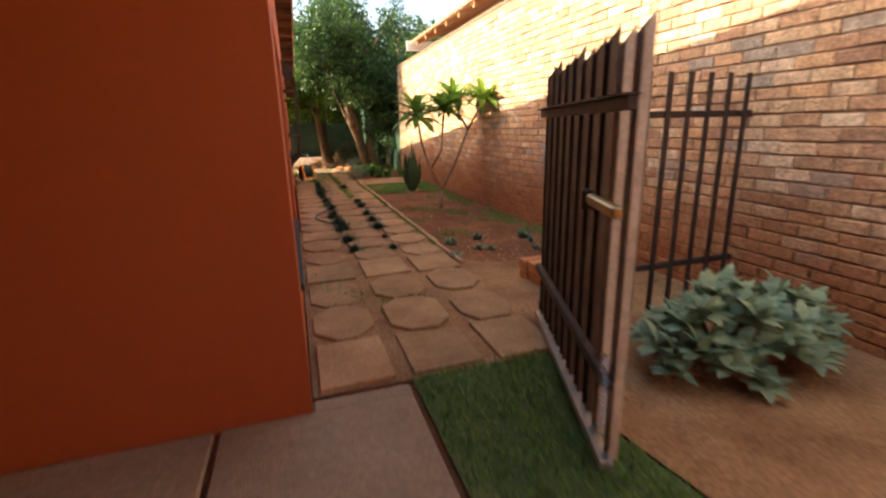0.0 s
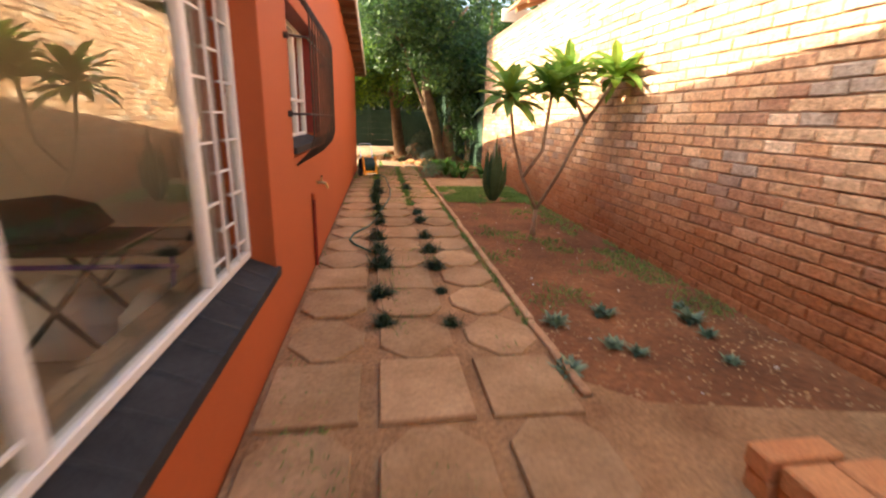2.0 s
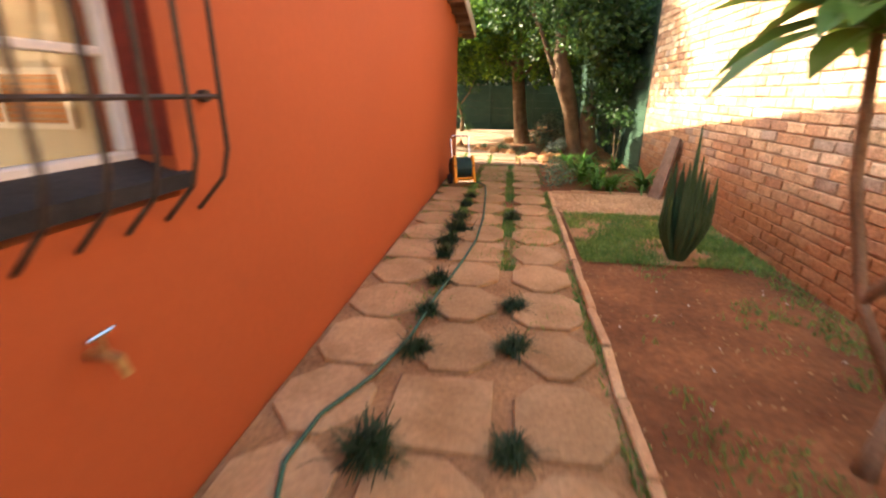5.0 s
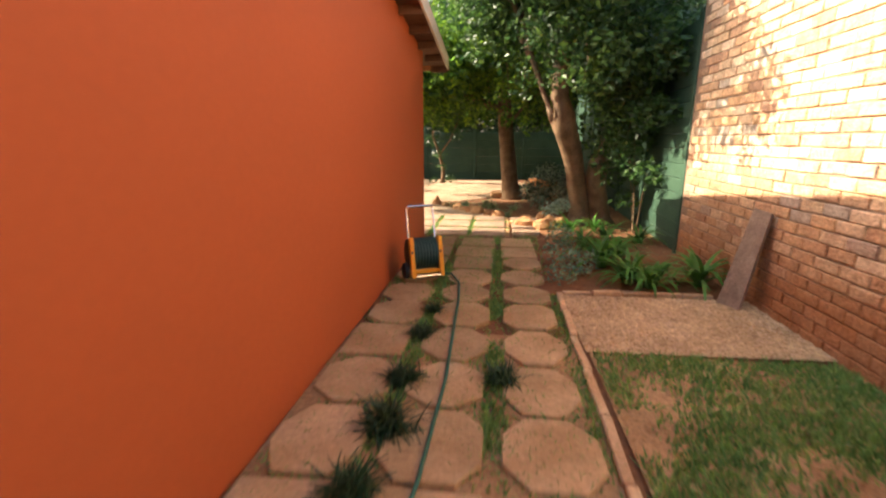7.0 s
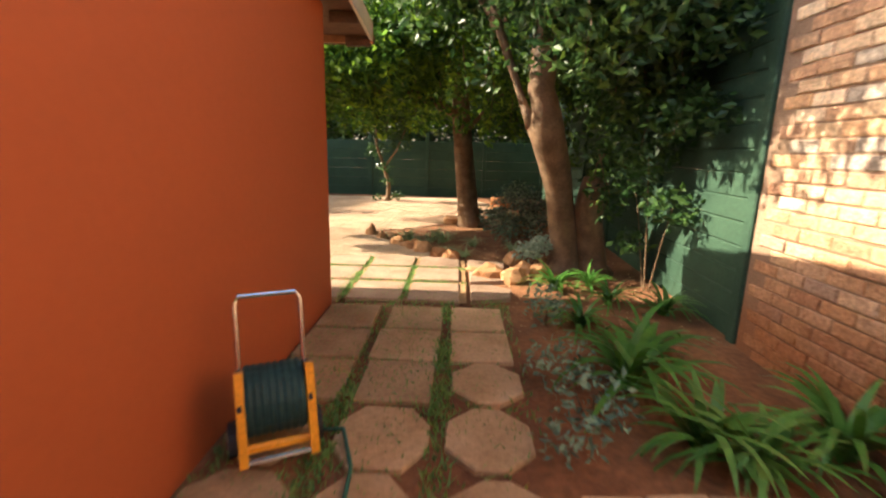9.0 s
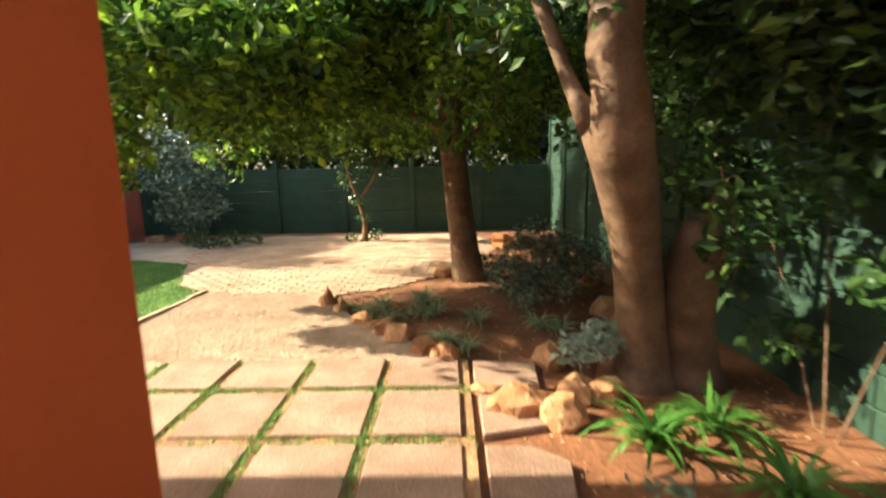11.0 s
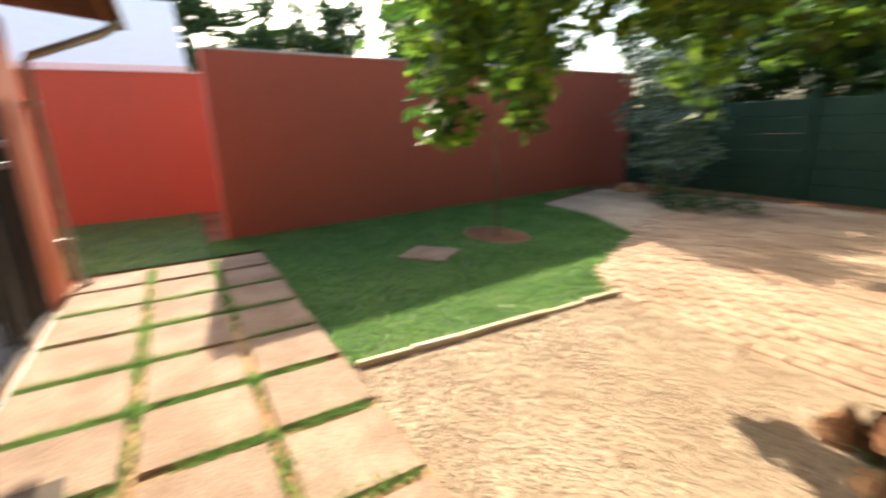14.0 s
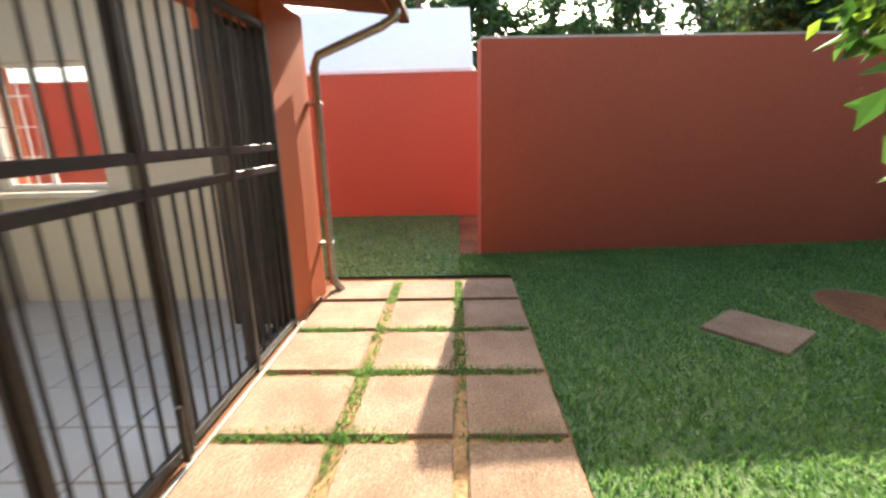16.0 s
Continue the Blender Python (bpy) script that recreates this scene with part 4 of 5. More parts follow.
for y, x, s in ROW_A + ROW_B:
    if tuft is None:
        tuft = thing("grass_tuft", x, y, 0, "dark green mondo grass tuft between pavers", "grass tuft", "tufts along the path")
        g = Geo()
        for i in range(260):
            g.blade((random.gauss(0, 0.03), random.gauss(0, 0.03), 0), random.uniform(0, 6.28), random.uniform(0.08, 0.17), 0.008, random.uniform(0.5, 1.5), random.uniform(0.8, 2.2), 3)
        part("foliage", g, MONDO, tuft)
        tuft.scale = (s,) * 3
    else:
        m = copy_thing(tuft, pose(K * x, K * y, 0, 0, 0, random.uniform(0, 360)))
        m.scale = (s,) * 3

# small succulents in the bed
suc = None
for x, y, s in ((1.88, 5.55, 1.0), (2.29, 5.66, 1.0), (2.92, 5.5, 1.1), (2.13, 5.18, .8), (2.24, 5.06, .7), (2.9, 5.27, .7), (1.70, 4.9, 1.0), (2.79, 4.91, .6), (3.0, 5.75, .7)):
    if suc is None:
        suc = thing("succulent", x, y, -0.01, "small blue-green succulent rosette in red soil", "succulent", "succulents in the bed")
        g = Geo()
        for i in range(46):
            g.blade((random.gauss(0, .025), random.gauss(0, .025), 0), i * 2.4, random.uniform(.07, .13), 0.035, random.uniform(.3, 1.4), random.uniform(.2, .9), 3)
        part("rosette", g, SUCC, suc)
    else:
        copy_thing(suc, pose(K * x, K * y, K * -0.01, 0, 0, random.uniform(0, 360))).scale = (s,) * 3

# large pale succulent clump by the side gate
bigs = thing("succulent_clump", 2.55, 1.95, -0.02, "large spreading clump of pale blue-green succulent leaves", "succulent")
shapes = [Geo().blade((0, 0, 0), 0, .125 + .010 * k, .088, .25 + .2 * k, .15 + .1 * k, 4) for k in range(6)]
meshes, rest, count = [None] * 6, Geo(), 0
for i in range(84):
    a, r = i * 2.4, ((i + .5) / 84) ** 0.5
    cx, cy = math.cos(a) * r * 0.66, math.sin(a) * r * 0.38
    cz = 0.46 - 0.26 * r * r + random.uniform(-0.10, 0.06)
    for j in range(11):
        k, yaw = random.randrange(6), j * 2.4 + random.uniform(-.3, .3)
        if j < 4 and count < 300:
            o = part("leaf", shapes[k], PALE_SUCC, bigs) if meshes[k] is None else new("leaf", meshes[k])
            meshes[k], o.parent, count = o.data, bigs, count + 1
            o.matrix_basis = pose(K * cx, K * cy, K * cz, 0, 0, math.degrees(yaw))
        else:
            rest.blade((cx, cy, cz - .02), yaw, .14, .085, random.uniform(-.2, .9), .3, 3)
    if i % 4 == 0:
        part("stem", T([(cx * .4, cy * .4, 0), (cx, cy, cz)], 0.018, 5), STEM, bigs)
tagged(part("foliage", rest, PALE_SUCC, bigs), kind="stuff")

# hose and reel
hose = thing("garden_hose", 0.52, 7.3, 0.0, "thin green garden hose lying along the path", "hose")
hp1 = [(0, 0), (-.1, .18), (-.2, .34), (-.27, .55), (-.24, .85), (-.08, 1.2), (0.02, 1.6), (.08, 2.2), (.2, 3.0), (.27, 3.6), (.29, 4.5), (.26, 5.4), (.24, 6.0), (.2, 6.5), (.09, 6.8), (-.08, 6.78)]
part("tube", T([(x, y, 0.04) for x, y in hp1], 0.011, 8), HOSE, hose, smooth=True)
part("connector", T([(0, -.06, 0.045), (0, .02, 0.04)], 0.016, 8), CHROME, hose, "silver hose connector")
reel = thing("hose_reel_cart", 0.31, 13.95, 0.045, "yellow-orange hose reel cart wound with dark green hose", "hose reel", rz=26)
part("drum", T([(-0.13, 0, 0.26), (0.13, 0, 0.26)], 0.09, 18), BLACK, reel)
for i in range(8):
    xx = -0.115 + i * 0.033
    part("hose_coil", T([(xx, 0.15 * math.cos(a), 0.26 + 0.15 * math.sin(a)) for a in (k * 6.2832 / 20 for k in range(21))], 0.021, 7), HOSE_DARK, reel)
for xx in (-0.165, 0.145):
    part("side_plate", T([(xx, 0, 0.26), (xx + 0.02, 0, 0.26)], 0.16, 22), BLACK, reel)
    part("side_frame", Geo().add([(xx + a, y, z) for a in (-.004, .034) for y, z in ((-.22, .05), (-.15, .05), (-.05, .44), (-.11, .46))], [(0, 3, 2, 1), (4, 5, 6, 7), (0, 1, 5, 4), (1, 2, 6, 5), (2, 3, 7, 6), (3, 0, 4, 7)]), YELLOW, reel)
    part("wheel", T([(xx - 0.05 if xx < 0 else xx + 0.03, -0.02, 0.085), (xx - 0.01 if xx < 0 else xx + 0.07, -0.02, 0.085)], 0.085, 16), BLACK, reel)
part("foot_bar", T([(-0.16, -0.2, 0.06), (0.17, -0.2, 0.06)], 0.014), CHROME, reel)
part("cross_frame", B(-0.16, 0.17, -0.17, -0.14, 0.08, 0.12, c=0.008), YELLOW, reel)
part("push_handle", T([(-0.15, 0.02, 0.4), (-0.15, 0.10, 0.72), (-0.13, 0.11, 0.75), (0.13, 0.11, 0.75), (0.15, 0.10, 0.72), (0.15, 0.02, 0.4)], 0.012), CHROME, reel, "chrome push handle")

board = thing("leaning_board", 3.22, 13.45, 0, "weathered grey-brown plank leaning on the brick wall", "board")
g = Geo()
g.add([(-0.08, 0.09, 0), (0.03, -0.09, 0), (0.19, -0.06, 0.88), (0.15, 0.14, 0.9), (-0.04, 0.12, 0), (0.07, -0.06, 0), (0.23, -0.03, 0.86), (0.19, 0.17, 0.88)], [(0, 1, 2, 3), (7, 6, 5, 4), (0, 4, 5, 1), (1, 5, 6, 2), (2, 6, 7, 3), (3, 7, 4, 0)])
part("plank", g, BOARD, board)


# ---- strap-leaved plants ----
def strappy(name, x, y, n, l, w, m, label, group, s=1.0):
    p = thing(name, x, y, -0.01, label, "plant", group)
    g = Geo()
    for i in range(n):
        if w > .04:
            g = Geo()
        g.blade((random.gauss(0, .03), random.gauss(0, .03), 0), i * 2.4 + random.uniform(-.4, .4), l * random.uniform(.6, 1.2), w * random.uniform(.8, 1.2), random.uniform(.6, 1.45), random.uniform(1.0, 2.4), 6)
        if w > .04:
            part("leaf", g, m, p)
    if w <= .04:
        part("foliage", g, m, p)
    return p


lily = strappy("strap_leaf_plant", 2.36, 14.75, 38, .78, .06, STRAP, "bright green arching strap-leaved lily clump", "lilies in the bed")
for x, y, s in ((2.3, 15.8, .6), (2.5, 14.1, .8), (2.68, 13.95, .75), (3.2, 14.1, .85), (2.65, 15.2, .7), (2.72, 17.05, .55), (2.3, 16.9, .62), (2.75, 16.45, .55), (3.2, 16.2, .65)):
    copy_thing(lily, pose(K * x, K * y, K * -0.01, 0, 0, random.uniform(0, 360))).scale = (s,) * 3
sp = strappy("spider_plant", 0.21, 19.45, 40, .32, .022, SPIDER, "small variegated strap-leaved plant in the rock bed", "spider plants")
for x, y, s in ((.35, 19.8, .9), (.47, 19.22, 1.0), (.83, 20.0, 1.0), (.95, 19.45, 1.0), (1.44, 19.2, .9), (2.05, 18.98, .9), (2.25, 18.88, .8), (1.09, 18.6, .8), (-.1, 19.75, .7), (1.3, 18.4, .7), (.75, 19.5, .7)):
    copy_thing(sp, pose(K * x, K * y, K * -0.01, 0, 0, random.uniform(0, 360))).scale = (s,) * 3


def bush(name, x, y, cs, rs, per, size, m, label, aspect=.42, stems=5):
    p = thing(name, x, y, -0.01, label, "bush")
    c = np.array(cs, float)
    for i in range(stems):
        e = c[i % len(c)]
        part("stem", T([(e[0] * .15, e[1] * .15, 0), (e[0] * .6, e[1] * .6, e[2] * .6), tuple(e)], [0.009, 0.006, 0.003], 6), BARK, p)
    part("foliage", leaves(clumps(c, rs, per), size, 0.1, aspect), m, p)
    return p


bush("silver_shrub", 2.2, 17.75, [(0, 0, .3), (.12, .05, .38), (-.1, .02, .25)], [.2, .17, .16], 3200, .085, SILVER, "small shrub with pale silvery leaves among rocks", .5)
bush("dark_shrub", 2.15, 20.0, [(0, 0, .5), (.4, .1, .55), (-.25, -.2, .35), (.7, .3, .45), (.2, -.3, .3), (.1, .2, .75)], [.46, .44, .36, .4, .34, .36], 3800, .07, BUSH, "rounded blue-grey shrub under the trees", .4)
bush("pale_shrub", 1.95, 19.45, [(0, 0, .18), (.15, .1, .2)], [.2, .18], 2400, .06, SUCC, "low grey-green shrub in the rock bed")
bush("low_shrub", 1.7, 21.3, [(0, 0, .2), (.3, .1, .2)], [.26, .22], 2400, .09, LEAF_B, "low dark green plant at the tree's foot")
bush("blue_green_shrub", 1.98, 14.3, [(0, 0, .18), (-.1, .4, .2), (-.2, -.3, .12)], [.26, .24, .18], 2600, .06, SUCC, "low blue-green ground cover beside the path")
bush("blue_green_shrub", 2.0, 15.8, [(0, 0, .15), (.05, .4, .14)], [.2, .2], 2600, .07, SUCC, "low blue-green ground cover beside the path")
bush("corner_bush", -5.3, 25.7, [(0, 0, .5), (.3, -.2, .75), (-.4, 0, .8), (0, 0, 1.2), (.5, -.2, 1.5), (-.6, .1, 1.6), (.2, .2, 2.1), (.7, -.4, .9), (-.2, -.3, 2.4)], [.5, .5, .5, .6, .6, .65, .7, .5, .6], 900, .13, BUSH, "tall grey-green bush in the garden corner", .5)
bush("low_dark_plant", -4.3, 24.6, [(0, 0, .2), (.5, .0, .22), (-.5, .3, .2), (.9, .3, .2)], [.3, .3, .3, .25], 1600, .10, LEAF_B, "low dark green ground plants at the lawn's end")
bush("fence_creeper", 3.35, 17.0, [(0, -.4, 1.0), (-.1, .1, 1.5), (0, .7, 1.2), (-.15, -.1, 2.1), (0, 1.4, 1.5), (-.1, .6, 2.2), (-.05, -.8, 1.9), (-.2, -.3, 2.7), (-.1, 1.2, .8), (-.1, -.9, 2.6), (-.1, .3, .5)], [.3, .36, .34, .4, .4, .4, .33, .5, .25, .45, .22], 1700, .10, LEAF_B, "loose leafy creeper hanging before the green fence", .55, 3)

# rocks
_rocks = ((-.33, 19.9, .13, .10, .30), (-.12, 19.66, .14, .10, .15), (.22, 19.15, .13, .12, .20), (.37, 19.03, .13, .1, .13), (.5, 18.88, .15, .13, .19), (.66, 18.68, .17, .14, .22), (.92, 18.38, .16, .13, .2), (1.12, 18.18, .14, .14, .2),
          (1.58, 17.32, .24, .18, .30), (1.86, 17.22, .18, .16, .2), (2.02, 17.5, .14, .14, .26), (2.22, 17.45, .13, .12, .24), (1.98, 18.1, .18, .14, .24), (1.4, 17.62, .12, .1, .1), (2.66, 18.45, .2, .16, .24), (2.87, 18.86, .2, .16, .26), (2.92, 19.4, .24, .2, .36), (3.1, 20.8, .22, .2, .4),
          (1.03, 21.5, .2, .17, .3), (2.3, 21.7, .22, .17, .3), (2.45, 21.1, .22, .2, .28), (3.3, 22.4, .2, .2, .22), (3.2, 23.3, .24, .2, .2), (2.3, 22.6, .2, .15, .18), (-6.3, 25.9, .3, .3, .35), (-5.8, 26.2, .3, .25, .4))
for i, (x, y, rx, ry, rz) in enumerate(_rocks):
    r = thing("rock", x, y, -0.03, "rough orange-brown sandstone rock edging the bed", "rock", "rocks round the bed", rz=(i * 67) % 360)
    part("stone", rock_geo(rx * .85, ry * .85, min(rz, .24) * .62, i + 1), ROCK, r)
pile = thing("brick_pile", 2.55, 24.1, 0, "untidy pile of broken reddish bricks under the trees", "bricks")
for i in range(14):
    a, z = random.uniform(0, 6.28), (i // 6) * 0.11
    part("brick", Geo().prism([(math.cos(a + k) * s + (i % 6 - 2.5) * .15, math.sin(a + k) * s + ((i * 5) % 4 - 1.5) * .1) for k, s in ((0, .14), (1.0, .14), (3.14, .14), (4.14, .14))], z - .01, z + .1, .01), LOOSE, pile)


# ---- trees ----
def limb(p, q, r0, r1, sag=0.0, n=6, seed=0):
    p, q = Vector(p), Vector(q)
    pts = []
    for i in range(n + 1):
        u = i / n
        w = noise.noise_vector(Vector((u * 2.5 + seed * 9, seed, 0))) * 0.14 * math.sin(u * math.pi)
        pts.append(p.lerp(q, u) + w + Vector((0, 0, sag * math.sin(u * math.pi))))
    return T(pts, [r0 + (r1 - r0) * i / n for i in range(n + 1)], 8), pts


def tree(name, x, y, label, trunk, bark, limbs, crown, leaf_m, size, per, flat=0.75, hang=(), density=1.0):
    t = thing(name, x, y, -0.05, label, "tree")
    for pts, rad in trunk:
        part("trunk", T(pts, rad, 14), bark, t, smooth=True)
    for i, (p, q, r0, r1) in enumerate(limbs):
        part("limb", limb(p, q, r0, r1, 0.15, 6, i + x)[0], bark, t, smooth=True)
    cs, rs = [], []
    for (c, r, n) in crown:
        c, r = np.array(c, float), np.array(r, float)
        for k in range(n):
            d = rng.normal(size=3)
            d /= np.linalg.norm(d)
            cs.append(c + d * r * rng.uniform(0.35, 1.0))
            rs.append(rng.uniform(0.35, 0.7))
    pos = [clumps(cs, rs, per, flat)]
    for (hx, hy, z0, z1, n, s) in hang:   # drooping leafy twigs
        z = rng.uniform(z0, z1, n)
        u = (z - z0) / (z1 - z0)
        pos.append(np.stack([hx + rng.normal(0, s, n) * (0.25 + u), hy + rng.normal(0, s, n) * (0.25 + u), z], 1))
        part("twig", T([(hx, hy, z0 + 0.05), (hx + .05, hy, (z0 + z1) / 2), (hx - .02, hy + .05, z1)], [0.003, 0.006, 0.01], 5), bark, t)
    part("crown", leaves(np.concatenate(pos), size, 0.45, 0.5), leaf_m, t)
    return t


tree("shade_tree", 1.45, 21.25, "leafy shade tree with a straight brown trunk", [([(0, 0, 0), (-.02, 0, .12), (-.07, 0, .5), (-.16, 0, 1.3), (-.25, 0, 2.2), (-.3, 0, 3.2)], [.30, .245, .21, .19, .175, .14])], BARK,
     [((-.25, 0, 2.2), (-4.0, -1.8, 3.2), .09, .025), ((-.3, 0, 2.9), (-2.2, .8, 4.3), .08, .03), ((-.3, 0, 3.1), (1.5, -.6, 4.6), .08, .03), ((-.3, 0, 3.2), (-.4, 1.6, 5.2), .09, .03), ((-.28, 0, 2.6), (-.9, -2.6, 3.8), .07, .025), ((-.2, 0, 1.8), (.9, .5, 2.9), .05, .02)],
     [((-.4, 0, 4.6), (2.7, 2.6, 1.5), 85), ((-1.4, -1.4, 3.5), (2.4, 1.6, .7), 70), ((-2.5, -.9, 2.85), (1.9, 1.4, .4), 52), ((-4.6, 1.5, 3.8), (1.6, 2.2, .9), 26), ((-4.0, -.9, 3.3), (1.3, 1.1, .5), 44), ((-5.0, -1.1, 3.1), (.7, .8, .35), 14), ((-2.3, -2.6, 2.75), (1.1, .7, .35), 30), ((-1.6, 2.6, 4.2), (3.2, 1.5, 1.5), 80), ((-2.2, 4.3, 3.3), (3.2, 1.1, .9), 70), ((.7, .3, 3.1), (1.4, 1.4, .7), 24), ((-2.7, -.6, 3.4), (.9, 1.2, .6), 20)], LEAF_A, .125, 560, .7,
     [(-3.6 + .42 * i, -1.7 - .9 * math.sin(i * 1.7), 1.75 + .25 * (i * 7 % 5) / 4, 3.0, 150, .2) for i in range(12)] + [(-4.2 + .5 * i, .8 + 1.1 * math.sin(i * 2.3), 1.8 + .3 * (i * 3 % 5) / 4, 3.2, 150, .24) for i in range(11)] + [(-3.75, -2.3, 1.45, 2.8, 480, .2), (-4.15, -1.3, 1.5, 2.9, 480, .22), (-3.3, -2.5, 1.8, 3.0, 420, .25), (-4.5, -2.0, 1.9, 3.0, 480, .3), (-4.6, -1.2, 1.8, 3.0, 420, .28), (-3.0, -1.8, 2.0, 3.0, 160, .3), (-2.3, -2.2, 2.0, 3.0, 140, .25), (-1.5, -2.6, 2.1, 3.2, 140, .25), (-3.1, -.6, 1.55, 2.7, 120, .2), (-1.0, .6, 1.9, 2.8, 110, .25), (.3, .3, 1.7, 2.6, 90, .2), (-1.9, -1.4, 1.9, 3.0, 140, .3)])
tree("forked_tree", 2.74, 17.65, "old pale-barked tree with a forked fluted trunk", [
    ([(-0.15, 0.13, 0.00), (-0.16, 0.12, 0.12), (-0.17, 0.09, 0.35), (-0.26, -0.01, 0.74), (-0.34, -0.13, 1.09), (-0.44, -0.25, 1.40), (-0.55, -0.38, 1.67), (-0.62, -0.46, 1.84), (-0.63, -0.53, 2.01), (-0.72, -0.65, 2.20), (-0.70, -0.75, 3.30)], [0.300, 0.220, 0.171, 0.165, 0.160, 0.177, 0.187, 0.202, 0.151, 0.140, 0.110]),
    ([(0.21, 0.11, 0.00), (0.18, 0.09, 0.13), (0.15, 0.07, 0.36), (0.08, -0.03, 0.68), (0.03, -0.13, 0.93), (0.03, -0.21, 1.13), (0.02, -0.27, 1.25), (0.05, -0.29, 1.30)], [0.280, 0.210, 0.186, 0.168, 0.174, 0.152, 0.121, 0.040]),
    ([(-0.74, -0.45, 1.84), (-0.84, -0.40, 2.02), (-0.91, -0.37, 2.20), (-1.19, -0.39, 2.90), (-1.36, -0.42, 3.50)], [0.097, 0.049, 0.040, 0.050, 0.040])], BARK_B,
    [((-1.36, -0.42, 3.4), (-2.4, -1.6, 4.3), .045, .02), ((-1.19, -0.39, 2.85), (-2.2, .6, 4.2), .045, .02), ((-0.70, -0.75, 3.2), (.5, .9, 4.6), .08, .03), ((-0.70, -0.72, 2.9), (.3, -1.6, 4.4), .07, .025), ((0.02, -0.27, 1.22), (0.07, -0.47, 1.55), .012, .006)],
    [((-.6, -.4, 4.6), (1.9, 2.1, 1.3), 74), ((-.1, -.8, 3.4), (1.0, 1.3, .7), 26), ((-1.4, -2.0, 4.4), (1.0, 1.2, .8), 18), ((-2.3, -2.5, 4.1), (.8, 1.0, .6), 14), ((-.35, -1.0, 3.0), (1.1, .9, .5), 20), ((.45, -.5, 2.5), (.4, 1.0, .7), 14), ((.4, .8, 3.1), (.6, 1.2, .8), 26), ((-1.7, -.2, 3.9), (1.2, 1.2, .7), 34), ((-.5, 1.2, 4.4), (1.6, 1.2, 1.0), 34), ((.5, .8, 2.3), (.35, 1.2, .7), 9)], LEAF_C, .12, 600, .75,
    [(-.9, -.9, 2.3, 3.2, 110, .22), (-.5, -1.4, 2.2, 3.1, 110, .2), (.0, -.8, 2.1, 2.9, 120, .22), (-1.3, -.5, 2.2, 3.3, 120, .25), (.35, -.7, 1.5, 2.4, 70, .2), (.5, -1.1, 1.7, 2.6, 90, .22), (-.1, -1.2, 2.3, 3.0, 90, .25), (0.02, -0.47, 1.0, 1.6, 70, .15), (0.12, -0.42, .85, 1.35, 40, .12)])
tree("fence_tree", 4.5, 19.8, "dark leafy tree behind the green fence, hanging over it", [([(0, 0, 0), (.05, 0, .8), (.1, .1, 1.8), (.1, .1, 3.0)], [.12, .1, .09, .07])], BARK,
     [((.1, .1, 2.2), (.2, 1.3, 3.6), .05, .02), ((.1, .1, 2.0), (-.4, -1.2, 3.4), .05, .02)],
     [((-.9, .3, 3.5), (1.2, 2.6, 1.1), 50), ((-.8, 3.0, 3.6), (1.3, 2.4, 1.0), 40)], LEAF_B, .125, 950, .8)
# trees behind the garden; the first two are added to shade the back yard
for i, (x, y, h, r) in enumerate(((-10.9, 24.6, 6.6, 1.7), (-10.9, 26.4, 6.6, 1.7), (-4.6, 30.2, 6.5, 2.4), (-.5, 31.0, 7.5, 2.8), (3.4, 30.0, 7.0, 2.3), (6.0, 24.5, 7.0, 2.0), (6.3, 20.0, 6.0, 1.7))):
    tree("background_tree", x, y, "tall leafy tree behind the garden fence", [([(0, 0, 0), (0, 0, h * .4), (.1, 0, h * .7)], [.2, .16, .1])], BARK,
         [((0, 0, h * .45), (r * .6, .2, h * .7), .09, .03), ((0, 0, h * .45), (-r * .6, -.2, h * .7), .09, .03)],
         [((0, 0, h * .62), (r, r * .8, h * .36), 80)], LEAF_B if i % 2 else LEAF_C, .2, 620, .85)
for i, (x, y, h, r) in enumerate(((-24, 18.7, 10.0, 1.6), (-24, 21.9, 8.4, 2.0), (-24, 25.0, 9.2, 2.4), (-22, 29.0, 9.2, 2.6), (-26, 15.8, 11.0, 2.0))):
    tree("distant_tree", x, y, "distant leafy tree above the garden wall", [([(0, 0, 0), (0, 0, h * .4), (.1, 0, h * .75)], [.25, .2, .12])], BARK,
         [((0, 0, h * .4), (r * .5, .2, h * .7), .09, .03)], [((0, 0, h * .62), (r, r, h * .3), 40)], LEAF_B, .36, 300, .85)
# hedge added to fill the dark zone above the fence and block sky
hedge = thing("hedge", -1.5, 28.3, -.05, "dense dark hedge added behind the back fence to block the sky", "hedge")
hc = [(-6.5 + i * .55, rng.uniform(-.3, .5), 1.6 + (i % 4) * .75) for i in range(26)] + [(-6.5 + i * .55, rng.uniform(-.3, .5), 2.0 + ((i + 2) % 4) * .7) for i in range(26)]
part("stem", T([(0, 0, 0), (0, 0, 2.2)], .06), BARK, hedge)
part("foliage", leaves(clumps(hc, [.75] * 52, 1700, 1.0), .17, .2, .5), LEAF_B, hedge)
hedge.location.z = 0
cyp = thing("cypress_tree", 5.2, 22.5, -.05, "dark narrow cypress behind the fence", "tree")
part("trunk", T([(0, 0, 0), (0, 0, 6)], [.16, .05]), BARK, cyp)
part("crown", leaves(clumps([(0, 0, 2 + .45 * i) for i in range(15)], [.75 - .028 * i for i in range(15)], 900, 1.0), .14, -.5, .3), LEAF_B, cyp)
sap = thing("sapling", -4.6, 21.05, -.02, "thin bare-stemmed sapling in a round soil bed", "tree")
part("trunk", T([(0, 0, 0), (.01, 0, .6), (-.02, 0, 1.3), (0, .02, 1.9)], [.018, .016, .013, .006]), BARK, sap)
